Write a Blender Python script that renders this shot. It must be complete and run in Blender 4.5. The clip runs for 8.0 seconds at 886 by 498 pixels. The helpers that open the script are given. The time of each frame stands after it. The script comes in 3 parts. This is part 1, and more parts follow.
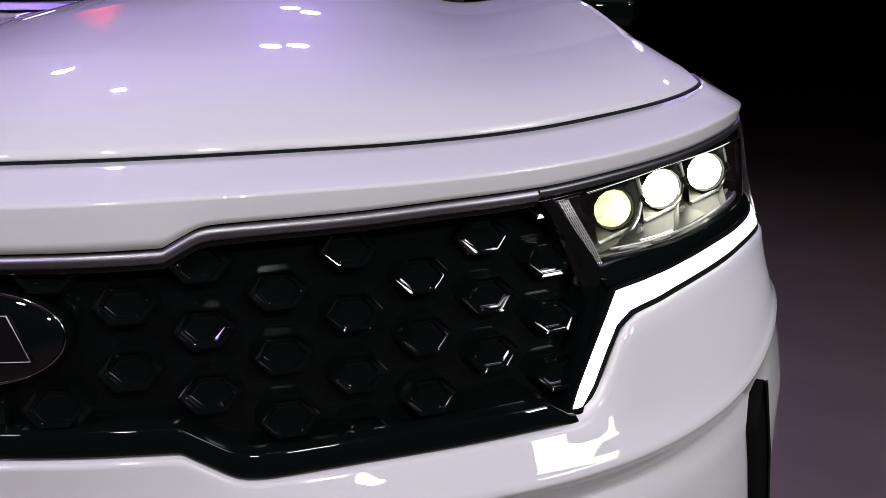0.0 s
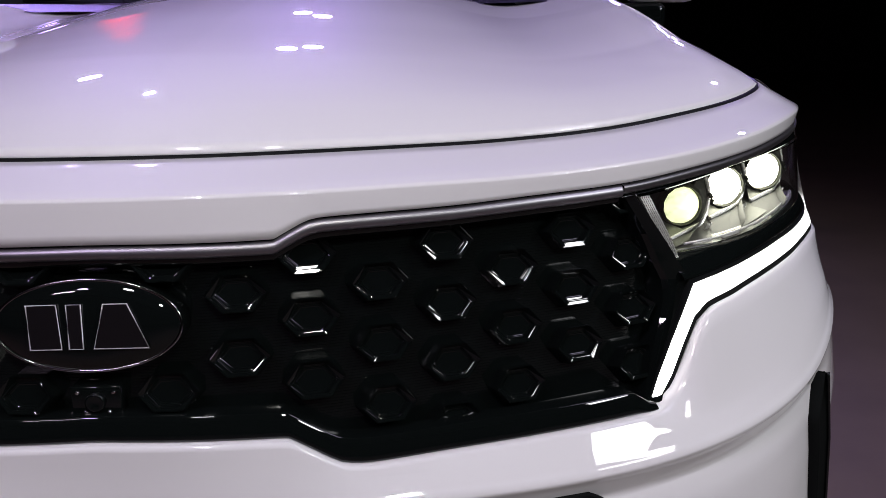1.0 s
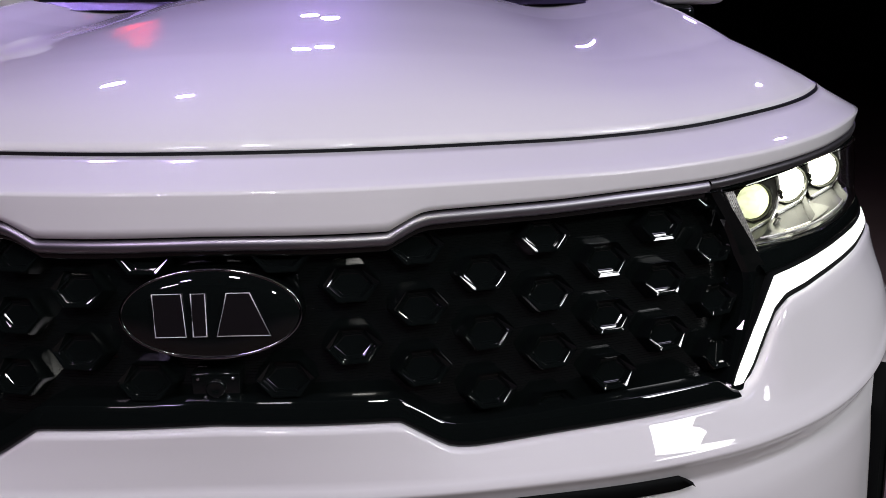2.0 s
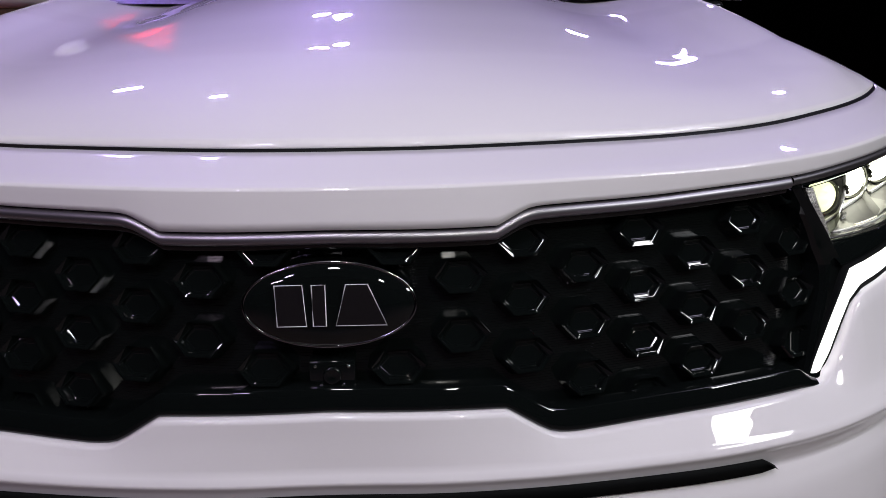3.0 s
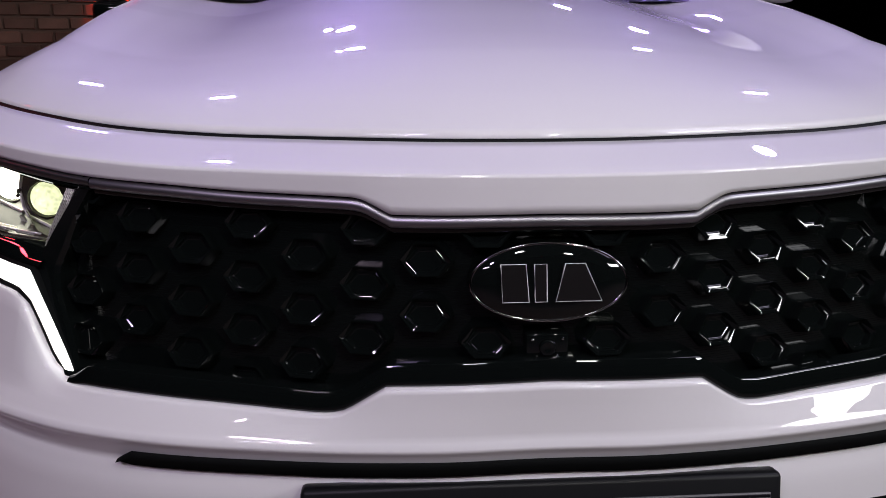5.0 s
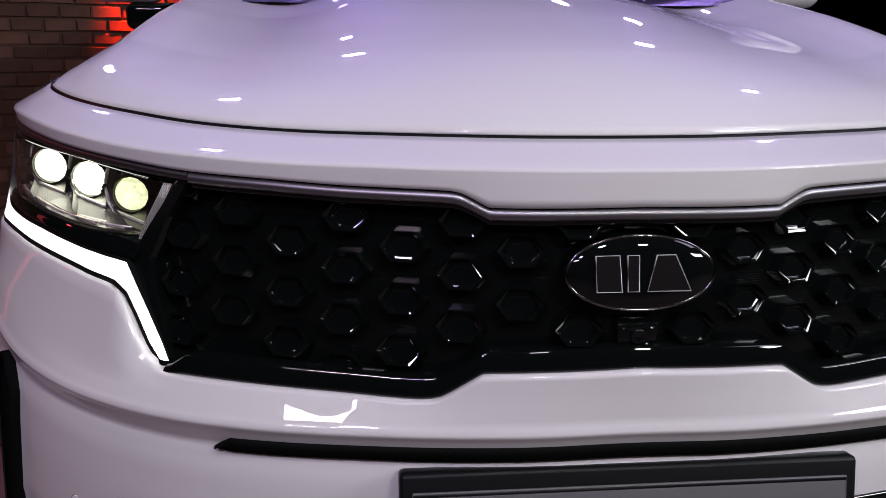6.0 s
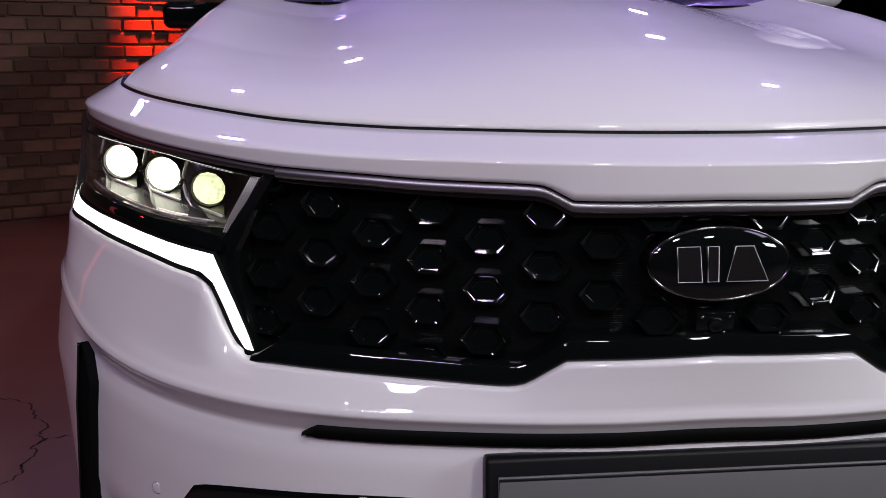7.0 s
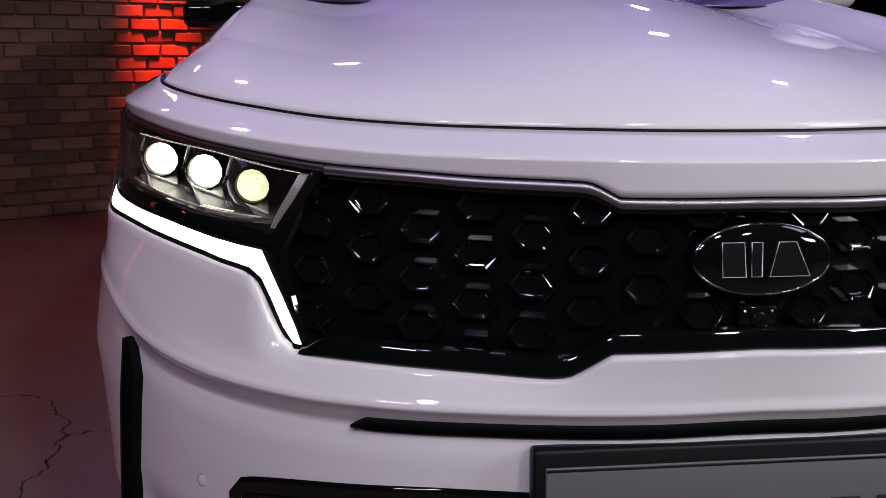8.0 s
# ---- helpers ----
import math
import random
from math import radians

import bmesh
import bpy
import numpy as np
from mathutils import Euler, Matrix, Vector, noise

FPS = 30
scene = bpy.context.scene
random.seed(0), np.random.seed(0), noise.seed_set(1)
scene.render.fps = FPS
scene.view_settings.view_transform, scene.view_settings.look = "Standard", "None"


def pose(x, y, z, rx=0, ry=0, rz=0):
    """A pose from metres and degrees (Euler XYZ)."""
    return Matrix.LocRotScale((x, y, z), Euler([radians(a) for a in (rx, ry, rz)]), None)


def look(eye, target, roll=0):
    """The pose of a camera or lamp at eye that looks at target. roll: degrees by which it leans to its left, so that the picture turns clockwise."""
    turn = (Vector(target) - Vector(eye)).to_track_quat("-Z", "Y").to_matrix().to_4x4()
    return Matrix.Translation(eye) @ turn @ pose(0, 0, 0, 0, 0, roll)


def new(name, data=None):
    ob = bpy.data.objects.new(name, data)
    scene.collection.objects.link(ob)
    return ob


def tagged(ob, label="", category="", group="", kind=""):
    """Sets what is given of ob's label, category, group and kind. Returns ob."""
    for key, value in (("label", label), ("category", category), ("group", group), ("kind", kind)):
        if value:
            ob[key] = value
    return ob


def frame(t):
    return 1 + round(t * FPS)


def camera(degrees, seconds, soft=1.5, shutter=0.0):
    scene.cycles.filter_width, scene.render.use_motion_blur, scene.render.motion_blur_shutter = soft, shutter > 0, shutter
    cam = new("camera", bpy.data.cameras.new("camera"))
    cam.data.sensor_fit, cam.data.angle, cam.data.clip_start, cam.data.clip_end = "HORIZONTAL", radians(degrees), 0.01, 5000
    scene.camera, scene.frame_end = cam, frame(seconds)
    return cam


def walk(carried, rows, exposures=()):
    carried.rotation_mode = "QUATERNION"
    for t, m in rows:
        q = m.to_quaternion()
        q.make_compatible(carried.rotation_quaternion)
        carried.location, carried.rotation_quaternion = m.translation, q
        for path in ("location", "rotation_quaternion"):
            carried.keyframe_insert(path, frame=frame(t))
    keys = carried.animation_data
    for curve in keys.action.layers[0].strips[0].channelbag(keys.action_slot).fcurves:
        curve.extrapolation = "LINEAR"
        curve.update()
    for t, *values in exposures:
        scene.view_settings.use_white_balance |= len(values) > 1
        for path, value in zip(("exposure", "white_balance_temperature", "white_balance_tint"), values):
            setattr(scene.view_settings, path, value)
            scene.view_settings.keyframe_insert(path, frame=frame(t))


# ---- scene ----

# ---------------------------------------------------------------- camera
cam = camera(53.0, 8.0, soft=0.85)
ROWS = [
    (0.0, 0.4469, -0.8004, 1.0459, -0.13, -13.31, -1.41),
    (0.5, 0.3999, -0.8174, 1.0462, -0.28, -13.25, -1.31),
    (1.0, 0.3445, -0.8392, 1.0449, -0.33, -13.05, -1.20),
    (1.5, 0.2834, -0.8577, 1.0448, -0.68, -12.95, -1.05),
    (3.0, 0.0924, -0.9106, 1.0621, -1.82, -13.73, -0.60),
    (3.5, 0.0222, -0.9276, 1.0665, -2.35, -13.94, -0.46),
    (4.0, -0.0600, -0.9398, 1.0650, -3.33, -13.94, -0.17),
    (4.5, -0.1283, -0.9598, 1.0674, -3.86, -14.00, -0.07),
    (6.0, -0.3377, -1.0088, 1.0604, -5.60, -13.62, 0.34),
    (6.5, -0.3953, -1.0208, 1.0591, -5.80, -13.60, 0.43),
    (7.0, -0.4543, -1.0335, 1.0583, -5.99, -13.64, 0.36),
    (7.5, -0.4998, -1.0435, 1.0590, -6.19, -13.70, 0.39),
    (8.0, -0.5258, -1.0489, 1.0577, -6.35, -13.65, 0.50),
]
walk(cam, [(t, pose(x, y, z, 90 + pitch, 0, yaw) @ pose(0, 0, 0, 0, 0, roll)) for t, x, y, z, yaw, pitch, roll in ROWS])

# ---------------------------------------------------------------- world and lamps
world = bpy.data.worlds.new("studio")
scene.world = world
world.use_nodes = True
world.node_tree.nodes["Background"].inputs[0].default_value = (0.30, 0.24, 0.42, 1)
world.node_tree.nodes["Background"].inputs[1].default_value = 0.004
scene.view_settings.exposure = 0.0


def lamp(name, m, watts, size, colour, shape="DISK", size_y=None, spread=180):
    data = bpy.data.lights.new(name, "AREA")
    data.shape, data.size, data.energy, data.color = shape, size, watts * DIM, colour
    data.spread = radians(spread)
    if size_y:
        data.size_y = size_y
    ob = new(name, data)
    ob.matrix_world = m
    return ob


DIM = 0.120  # all dimmers together
ROSE, MAUVE = (1.0, 0.80, 1.02), (0.82, 0.64, 1.18)
LILAC, WHITE, WARM, RED = (0.63, 0.415, 1.35), (0.93, 0.90, 0.95), (0.98, 0.96, 0.90), (1.0, 0.03, 0.004)
AIM = Vector((0.0, 0.5, 0.85))
RED_WASH = ((-5.6, 2.6, 4.7), (-3.0, 2.0, 0.0))
# spot lamps on the hall's grid, then front fill: place, watts, lens width, colour, beam
SPOTS_AND_FILL = [((-1.22, 10.0, 5.0), 7.6, 0.30, LILAC, 20), ((-0.88, 10.3, 5.0), 7.6, 0.30, LILAC, 20), ((-1.45, 12.9, 5.0), 7.6, 0.32, LILAC, 20), ((-1.05, 12.6, 5.0), 7.6, 0.32, LILAC, 20),
         ((4.5, 12.2, 5.0), 7.6, 0.34, LILAC, 20), ((5.5, 16.0, 5.0), 7.6, 0.38, LILAC, 20), ((3.8, 15.9, 5.0), 7.6, 0.38, LILAC, 20), ((-3.42, 7.4, 5.0), 7.6, 0.31, LILAC, 20), ((-3.6, 16.8, 5.0), 7.6, 0.41, LILAC, 20),
         ((4.2, 6.3, 5.0), 30, 0.21, LILAC, 34), ((-2.0, 5.5, 5.0), 30, 0.19, LILAC, 34),
         # unseen front lamps added as fill for bumper and nose
         ((-2.4, -4.2, 5.0), 30, 0.45, MAUVE, 50), ((-0.3, -3.2, 5.4), 51, 0.50, WHITE, 50), ((2.2, -5.2, 4.7), 66, 0.45, WARM, 50)]
for place, watts, width, colour, spread in SPOTS_AND_FILL:
    # the lamps over the car's back have flat oval lenses
    lamp("spot_or_fill_light", look(place, AIM), watts, width, colour, "ELLIPSE", width * (0.25 if place[1] > 12.3 else 0.45 if place[1] > 0 else 1.0), spread=spread)
# wide overhead panel added as fill, with no known source
lamp("soft_fill_light", look((3.75, -0.5, 4.6), AIM), 52, 2.1, (0.83, 0.78, 1.04), "RECTANGLE", 1.25, spread=70)
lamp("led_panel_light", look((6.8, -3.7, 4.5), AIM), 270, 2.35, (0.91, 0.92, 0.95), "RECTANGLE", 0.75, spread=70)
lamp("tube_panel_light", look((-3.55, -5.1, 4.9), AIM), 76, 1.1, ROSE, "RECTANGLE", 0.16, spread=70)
lamp("red_lamp_light", look((-1.487, 4.355, 2.9), (-1.588, 4.56, 1.15)), 95, 0.20, RED, spread=15)
lamp("red_wash_light", look(*RED_WASH), 75, 0.3, (1.0, 0.06, 0.09), spread=60)
# unseen bar added to draw the red streak down the car's left side
lamp("red_streak_light", look((-4.4, 2.2, 1.25), (-1.6, 1.4, 0.3)), 4.5, 0.22, (1.0, 0.10, 0.13), "RECTANGLE", 1.7, spread=130)

# ---------------------------------------------------------------- materials


def material(name, base, rough=0.5, metal=0.0, coat=0.0, coat_rough=0.03, noise_scale=0.0, vary=0.0, bump=0.0, bump_scale=200.0, **extra):
    mat = bpy.data.materials.new(name)
    mat.use_nodes = True
    nt = mat.node_tree
    p = nt.nodes["Principled BSDF"]
    p.inputs["Base Color"].default_value = (*base, 1)
    p.inputs["Roughness"].default_value = rough
    p.inputs["Metallic"].default_value = metal
    p.inputs["Coat Weight"].default_value = coat
    p.inputs["Coat Roughness"].default_value = coat_rough
    for key, value in extra.items():
        p.inputs[key.replace("_", " ")].default_value = value
    co = nt.nodes.new("ShaderNodeTexCoord")
    if vary:
        n = nt.nodes.new("ShaderNodeTexNoise")
        n.inputs["Scale"].default_value = noise_scale
        n.inputs["Detail"].default_value = 6
        nt.links.new(co.outputs["Object"], n.inputs["Vector"])
        r = nt.nodes.new("ShaderNodeMapRange")
        r.inputs["To Min"].default_value, r.inputs["To Max"].default_value = 1 - vary, 1 + vary
        nt.links.new(n.outputs["Fac"], r.inputs["Value"])
        mul = nt.nodes.new("ShaderNodeVectorMath")
        mul.operation = "SCALE"
        mul.inputs[0].default_value = base
        nt.links.new(r.outputs["Result"], mul.inputs["Scale"])
        nt.links.new(mul.outputs["Vector"], p.inputs["Base Color"])
    if bump:
        n2 = nt.nodes.new("ShaderNodeTexNoise")
        n2.inputs["Scale"].default_value = bump_scale
        nt.links.new(co.outputs["Object"], n2.inputs["Vector"])
        b = nt.nodes.new("ShaderNodeBump")
        b.inputs["Strength"].default_value, b.inputs["Distance"].default_value = bump, 0.001
        nt.links.new(n2.outputs["Fac"], b.inputs["Height"])
        nt.links.new(b.outputs["Normal"], p.inputs["Normal"])
    return mat


def glowing(name, colour, strength):
    return material(name, (0.8, 0.8, 0.8), 0.2, Emission_Color=(*colour, 1), Emission_Strength=strength)


PAINT = material("white_pearl_paint", (0.78, 0.77, 0.78), 0.6, coat=1.0, coat_rough=0.004, Specular_IOR_Level=0.12)
BLACK = material("gloss_black", (0.0034, 0.0046, 0.0044), 0.02)
DULL = material("matt_black_plastic", (0.007, 0.0075, 0.0085), 0.42, Specular_IOR_Level=0.2, bump=0.1, bump_scale=600)
RIBS = material("ribbed_dark_plastic", (0.0030, 0.0042, 0.0040), 0.13, Specular_IOR_Level=0.28)
VOID = material("unlit_black_plastic", (0.0035, 0.0042, 0.0042), 0.8, Specular_IOR_Level=0.1)
SATIN = material("satin_chrome", (0.31, 0.30, 0.325), 0.40, 1.0)
CHROME = material("chrome", (0.80, 0.80, 0.82), 0.07, 1.0)
DARKCHROME = material("dark_chrome", (0.34, 0.33, 0.35), 0.12, 1.0)
SILVER = material("lamp_silver", (0.60, 0.60, 0.57), 0.33, 0.65)
TRAY = material("lamp_tray", (0.050, 0.052, 0.040), 0.28, 0.6, noise_scale=60, vary=0.15)
SATINFLOOR = material("lamp_satin_floor", (0.085, 0.088, 0.072), 0.36, 0.5, noise_scale=50, vary=0.25)
LAMPDARK = material("lamp_dark_plastic", (0.045, 0.047, 0.040), 0.45, noise_scale=80, vary=0.2)
GLASS = material("clear_cover", (1, 1, 1), 0.0, Transmission_Weight=1.0, IOR=1.45)
SCREEN = material("tinted_glass", (0.02, 0.022, 0.025), 0.03, coat=0.3)
PLATE = material("plate_grey", (0.13, 0.13, 0.135), 0.40, noise_scale=40, vary=0.04)
INK = material("plate_black", (0.01, 0.01, 0.011), 0.5)
DRL = glowing("running_light_glow", (1.0, 0.99, 0.95), 2.3)
BEAM = glowing("projector_glow", (1.0, 0.99, 0.80), 7.0)
BEAM2 = glowing("projector_glow_soft", (0.94, 1.0, 0.56), 1.0)
# the dimmed lens shows its uneven optics
_nt = BEAM2.node_tree
_no = _nt.nodes.new("ShaderNodeTexVoronoi")
_no.inputs["Scale"].default_value = 160
_ra = _nt.nodes.new("ShaderNodeMapRange")
_ra.inputs["From Max"].default_value = 0.8
_ra.inputs["To Min"].default_value, _ra.inputs["To Max"].default_value = 0.65, 1.3
_tc = _nt.nodes.new("ShaderNodeTexCoord")
_nt.links.new(_tc.outputs["Object"], _no.inputs["Vector"])
_nt.links.new(_no.outputs["Distance"], _ra.inputs["Value"])
_nt.links.new(_ra.outputs["Result"], _nt.nodes["Principled BSDF"].inputs["Emission Strength"])
# glow given to the headlamp's bars in place of lens light they catch
BAR = glowing("bar_amber_glow", (1.0, 0.90, 0.45), 0.55)
WHITE_BAR = glowing("bar_white_glow", (1.0, 1.0, 0.92), 0.6)
SMOKED = material("smoked_trim", (0.20, 0.195, 0.205), 0.42, 1.0)
REFLECTOR = material("lamp_reflector_pattern", (0.75, 0.75, 0.70), 0.42, 0.55)
RUBBER = material("rubber", (0.015, 0.015, 0.015), 0.6)
FLOORM = material("painted_concrete", (0.165, 0.118, 0.108), 0.65, Specular_IOR_Level=0.25, noise_scale=3.0, vary=0.22, bump=0.25, bump_scale=60)
BRICK = material("old_brick", (0.20, 0.105, 0.078), 0.85, noise_scale=9.0, vary=0.45, bump=0.8, bump_scale=120)
MORTAR = material("mortar", (0.15, 0.092, 0.070), 0.9, noise_scale=20, vary=0.3)
# every brick has its own tone
_nt = BRICK.node_tree
_ge, _oi = _nt.nodes.new("ShaderNodeNewGeometry"), _nt.nodes.new("ShaderNodeObjectInfo")
_ad, _fr, _ra = _nt.nodes.new("ShaderNodeMath"), _nt.nodes.new("ShaderNodeMath"), _nt.nodes.new("ShaderNodeMapRange")
_ad.operation, _fr.operation = "ADD", "FRACT"
_ra.inputs["To Min"].default_value, _ra.inputs["To Max"].default_value = 0.55, 1.25
_mu = _nt.nodes.new("ShaderNodeVectorMath")
_mu.operation = "SCALE"
_nt.links.new(_ge.outputs["Random Per Island"], _ad.inputs[0])
_nt.links.new(_oi.outputs["Random"], _ad.inputs[1])
_nt.links.new(_ad.outputs[0], _fr.inputs[0])
_nt.links.new(_fr.outputs[0], _ra.inputs["Value"])
_nt.links.new(_nt.nodes["Principled BSDF"].inputs["Base Color"].links[0].from_socket, _mu.inputs[0])
_nt.links.new(_ra.outputs["Result"], _mu.inputs["Scale"])
_nt.links.new(_mu.outputs["Vector"], _nt.nodes["Principled BSDF"].inputs["Base Color"])
DARKWALL = material("black_drape", (0.055, 0.054, 0.058), 0.9, noise_scale=4, vary=0.3)

# ---------------------------------------------------------------- mesh helpers


def link(name, bm, mat, parent=None, label="", smooth=True):
    bmesh.ops.recalc_face_normals(bm, faces=bm.faces)
    me = bpy.data.meshes.new(name)
    bm.to_mesh(me)
    bm.free()
    if smooth:
        for p in me.polygons:
            p.use_smooth = True
    me.materials.append(mat)
    ob = new(name, me)
    if parent is not None:
        ob.parent = parent
        ob.matrix_parent_inverse = parent.matrix_world.inverted()
    if label:
        tagged(ob, label)
    return ob


part = link


def pchip(xs, ys):
    """Monotone cubic through the control values."""
    xs, ys = np.array(xs, float), np.array(ys, float)
    h, d = np.diff(xs), np.diff(ys) / np.diff(xs)
    m = np.zeros(len(xs))
    m[0], m[-1] = d[0], d[-1]
    for k in range(1, len(xs) - 1):
        if d[k - 1] * d[k] > 0:
            w1, w2 = 2 * h[k] + h[k - 1], h[k] + 2 * h[k - 1]
            m[k] = (w1 + w2) / (w1 / d[k - 1] + w2 / d[k])

    def f(x):
        x = np.clip(np.asarray(x, float), xs[0], xs[-1])
        i = np.clip(np.searchsorted(xs, x) - 1, 0, len(xs) - 2)
        t = (x - xs[i]) / h[i]
        return ((1 + 2 * t) * (1 - t) ** 2 * ys[i] + t * (1 - t) ** 2 * h[i] * m[i] + t * t * (3 - 2 * t) * ys[i + 1] + t * t * (t - 1) * h[i] * m[i + 1])
    return f


# the plan line of the car's front at grille height, from the middle round the corner to the door
PLAN = [(0, 0), (0.1, 0.006), (0.187, 0.022), (0.35, 0.070), (0.45, 0.103), (0.555, 0.146), (0.65, 0.20), (0.73, 0.262), (0.80, 0.34),
        (0.85, 0.415), (0.88, 0.475), (0.905, 0.55), (0.925, 0.66), (0.94, 0.82), (0.948, 1.0), (0.952, 1.35)]
_px, _py = [p[0] for p in PLAN], [p[1] for p in PLAN]
_raw = pchip(_px, _py)
_grid = np.arange(-0.95, 0.9501, 0.001)
_bell = np.exp(-0.5 * (np.arange(-0.1, 0.1001, 0.001) / 0.025) ** 2)
_even = np.convolve(_raw(np.abs(_grid)), _bell / _bell.sum(), mode="same")


def _plan(x):
    """The plan line, evened out over the front and kept as it is round the corner."""
    x = np.asarray(x, float)
    f = np.clip((x - 0.70) / 0.12, 0, 1)
    return np.interp(x, _grid, _even) * (1 - f) + _raw(x) * f




def at(x, d, z):
    """The point over plan station x (signed), moved d inwards along the plan's normal, at height z."""
    a, sg = abs(x), (1 if x >= 0 else -1)
    e = 0.004
    lo, hi = max(a - e, 0), min(a + e, 0.952)
    dy = (float(_plan(hi)) - float(_plan(lo))) / (hi - lo) if a > 0.003 else 0.0
    n = math.hypot(1, dy)
    return Vector((sg * (a - d * dy / n), float(_plan(a)) + d / n, z))


class Level:
    """A line round the car: rows of (plan station, inward offset, height)."""

    def __init__(self, *rows):
        self.d = pchip([r[0] for r in rows], [r[1] for r in rows])
        self.z = pchip([r[0] for r in rows], [r[2] for r in rows])

    def soften(self, width, across=0.045):
        """Even out the heights over that width, the offsets over the other."""
        g = np.arange(-0.2, 1.1501, 0.001)
        for name in ("d", "z"):
            k = np.exp(-0.5 * (np.arange(-0.15, 0.1501, 0.001) / (across if name == "d" else width)) ** 2)
            f = self.d if name == "d" else self.z
            v = np.convolve(f(np.abs(g)), k / k.sum(), mode="same")
            h = lambda x, v=v: np.interp(x, g, v)
            if name == "d":
                self.d = h
            else:
                self.z = h
        return self

    def __call__(self, x, dd=0.0, dz=0.0):
        return at(x, float(self.d(abs(x))) + dd, float(self.z(abs(x))) + dz)


def stations(a, b, n, extra=()):
    """Stations evenly along the plan's arc, with the extra ones added."""
    xs = np.linspace(0, 0.952, 600)
    s = np.concatenate([[0], np.cumsum(np.hypot(np.diff(xs), np.diff(_plan(xs))))])
    f = lambda x: math.copysign(np.interp(abs(x), xs, s), x)
    out = [math.copysign(np.interp(abs(v), s, xs), v) for v in np.linspace(f(a), f(b), n)]
    out = [x for x in out if all(abs(x - e) > 0.002 for e in extra)] + list(extra)
    return sorted(out, reverse=a > b)


def sheet(rows, bm=None, close=False):
    """A quad sheet from rows of points."""
    bm = bm or bmesh.new()
    vs = [[bm.verts.new(p) for p in r] for r in rows]
    for a, b in zip(vs, vs[1:]):
        for i in range(len(a) - 1):
            bm.faces.new((a[i], a[i + 1], b[i + 1], b[i]))
        if close:
            bm.faces.new((a[-1], a[0], b[0], b[-1]))
    return bm


def catmull(points, n):
    """A smooth line through points, n steps a span."""
    pts = [points[0] * 2 - points[1]] + list(points) + [points[-1] * 2 - points[-2]]
    out = []
    for i in range(1, len(pts) - 2):
        p0, p1, p2, p3 = pts[i - 1:i + 3]
        for k in range(n):
            t = k / n
            out.append(0.5 * (2 * p1 + (p2 - p0) * t + (2 * p0 - 5 * p1 + 4 * p2 - p3) * t * t + (3 * p1 - p0 - 3 * p2 + p3) * t ** 3))
    return out + [points[-1]]


def loft(levels, xs, n=5, smooth=True):
    cols = []
    for x in xs:
        ps = [lv(x) for lv in levels]
        cols.append(catmull(ps, n) if smooth else ps)
    return sheet(cols)


def facets(levels, xs, splits):
    """Like loft, but with flat bands between the levels, each split in that many."""
    cols = []
    for x in xs:
        ps = [lv(x) for lv in levels]
        col = [ps[0]]
        for a, b, k in zip(ps, ps[1:], splits):
            col += [a.lerp(b, (i + 1) / k) for i in range(k)]
        cols.append(col)
    return sheet(cols)


def tube(points, r, sides=8, bm=None, closed=False):
    """A round rod along points."""
    bm = bm or bmesh.new()
    pts = [Vector(p) for p in points]
    rings = []
    for i, p in enumerate(pts):
        a = pts[i - 1] if i else (pts[-1] if closed else p)
        b = pts[(i + 1) % len(pts)] if (i < len(pts) - 1 or closed) else p
        q = (b - a).to_track_quat("Z", "Y")
        rings.append([p + q @ Vector((r * math.cos(2 * math.pi * k / sides), r * math.sin(2 * math.pi * k / sides), 0)) for k in range(sides)])
    if closed:
        rings.append(rings[0])
    vs = []
    for r_ in rings:
        vs.append([bm.verts.new(p) for p in r_])
    for a, b in zip(vs, vs[1:]):
        for k in range(sides):
            bm.faces.new((a[k], a[(k + 1) % sides], b[(k + 1) % sides], b[k]))
    if not closed:
        bm.faces.new(vs[0][::-1])
        bm.faces.new(vs[-1])
    else:
        bmesh.ops.remove_doubles(bm, verts=bm.verts, dist=1e-6)
    return bm


def box(sx, sy, sz, m=None, bevel=0.0, bm=None, seg=2):
    b2 = bmesh.new()
    bmesh.ops.create_cube(b2, size=1)
    bmesh.ops.scale(b2, vec=(sx, sy, sz), verts=b2.verts)
    if bevel:
        bmesh.ops.bevel(b2, geom=b2.edges, offset=bevel, segments=seg, affect="EDGES", profile=0.5)
    if m is not None:
        bmesh.ops.transform(b2, matrix=m, verts=b2.verts)
    if bm is None:
        return b2
    me = bpy.data.meshes.new("tmp")
    b2.to_mesh(me)
    b2.free()
    bm.from_mesh(me)
    bpy.data.meshes.remove(me)
    return bm


def disc_solid(profile, m=None, sides=40, bm=None):
    """A turned solid: profile of (radius, height) about z."""
    bm = bm or bmesh.new()
    vs = []
    m = m or Matrix()
    for r, h in profile:
        vs.append([bm.verts.new(m @ Vector((r * math.cos(2 * math.pi * k / sides), r * math.sin(2 * math.pi * k / sides), h))) for k in range(sides)])
    for a, b in zip(vs, vs[1:]):
        for k in range(sides):
            bm.faces.new((a[k], a[(k + 1) % sides], b[(k + 1) % sides], b[k]))
    bm.faces.new(vs[0][::-1])
    bm.faces.new(vs[-1])
    return bm


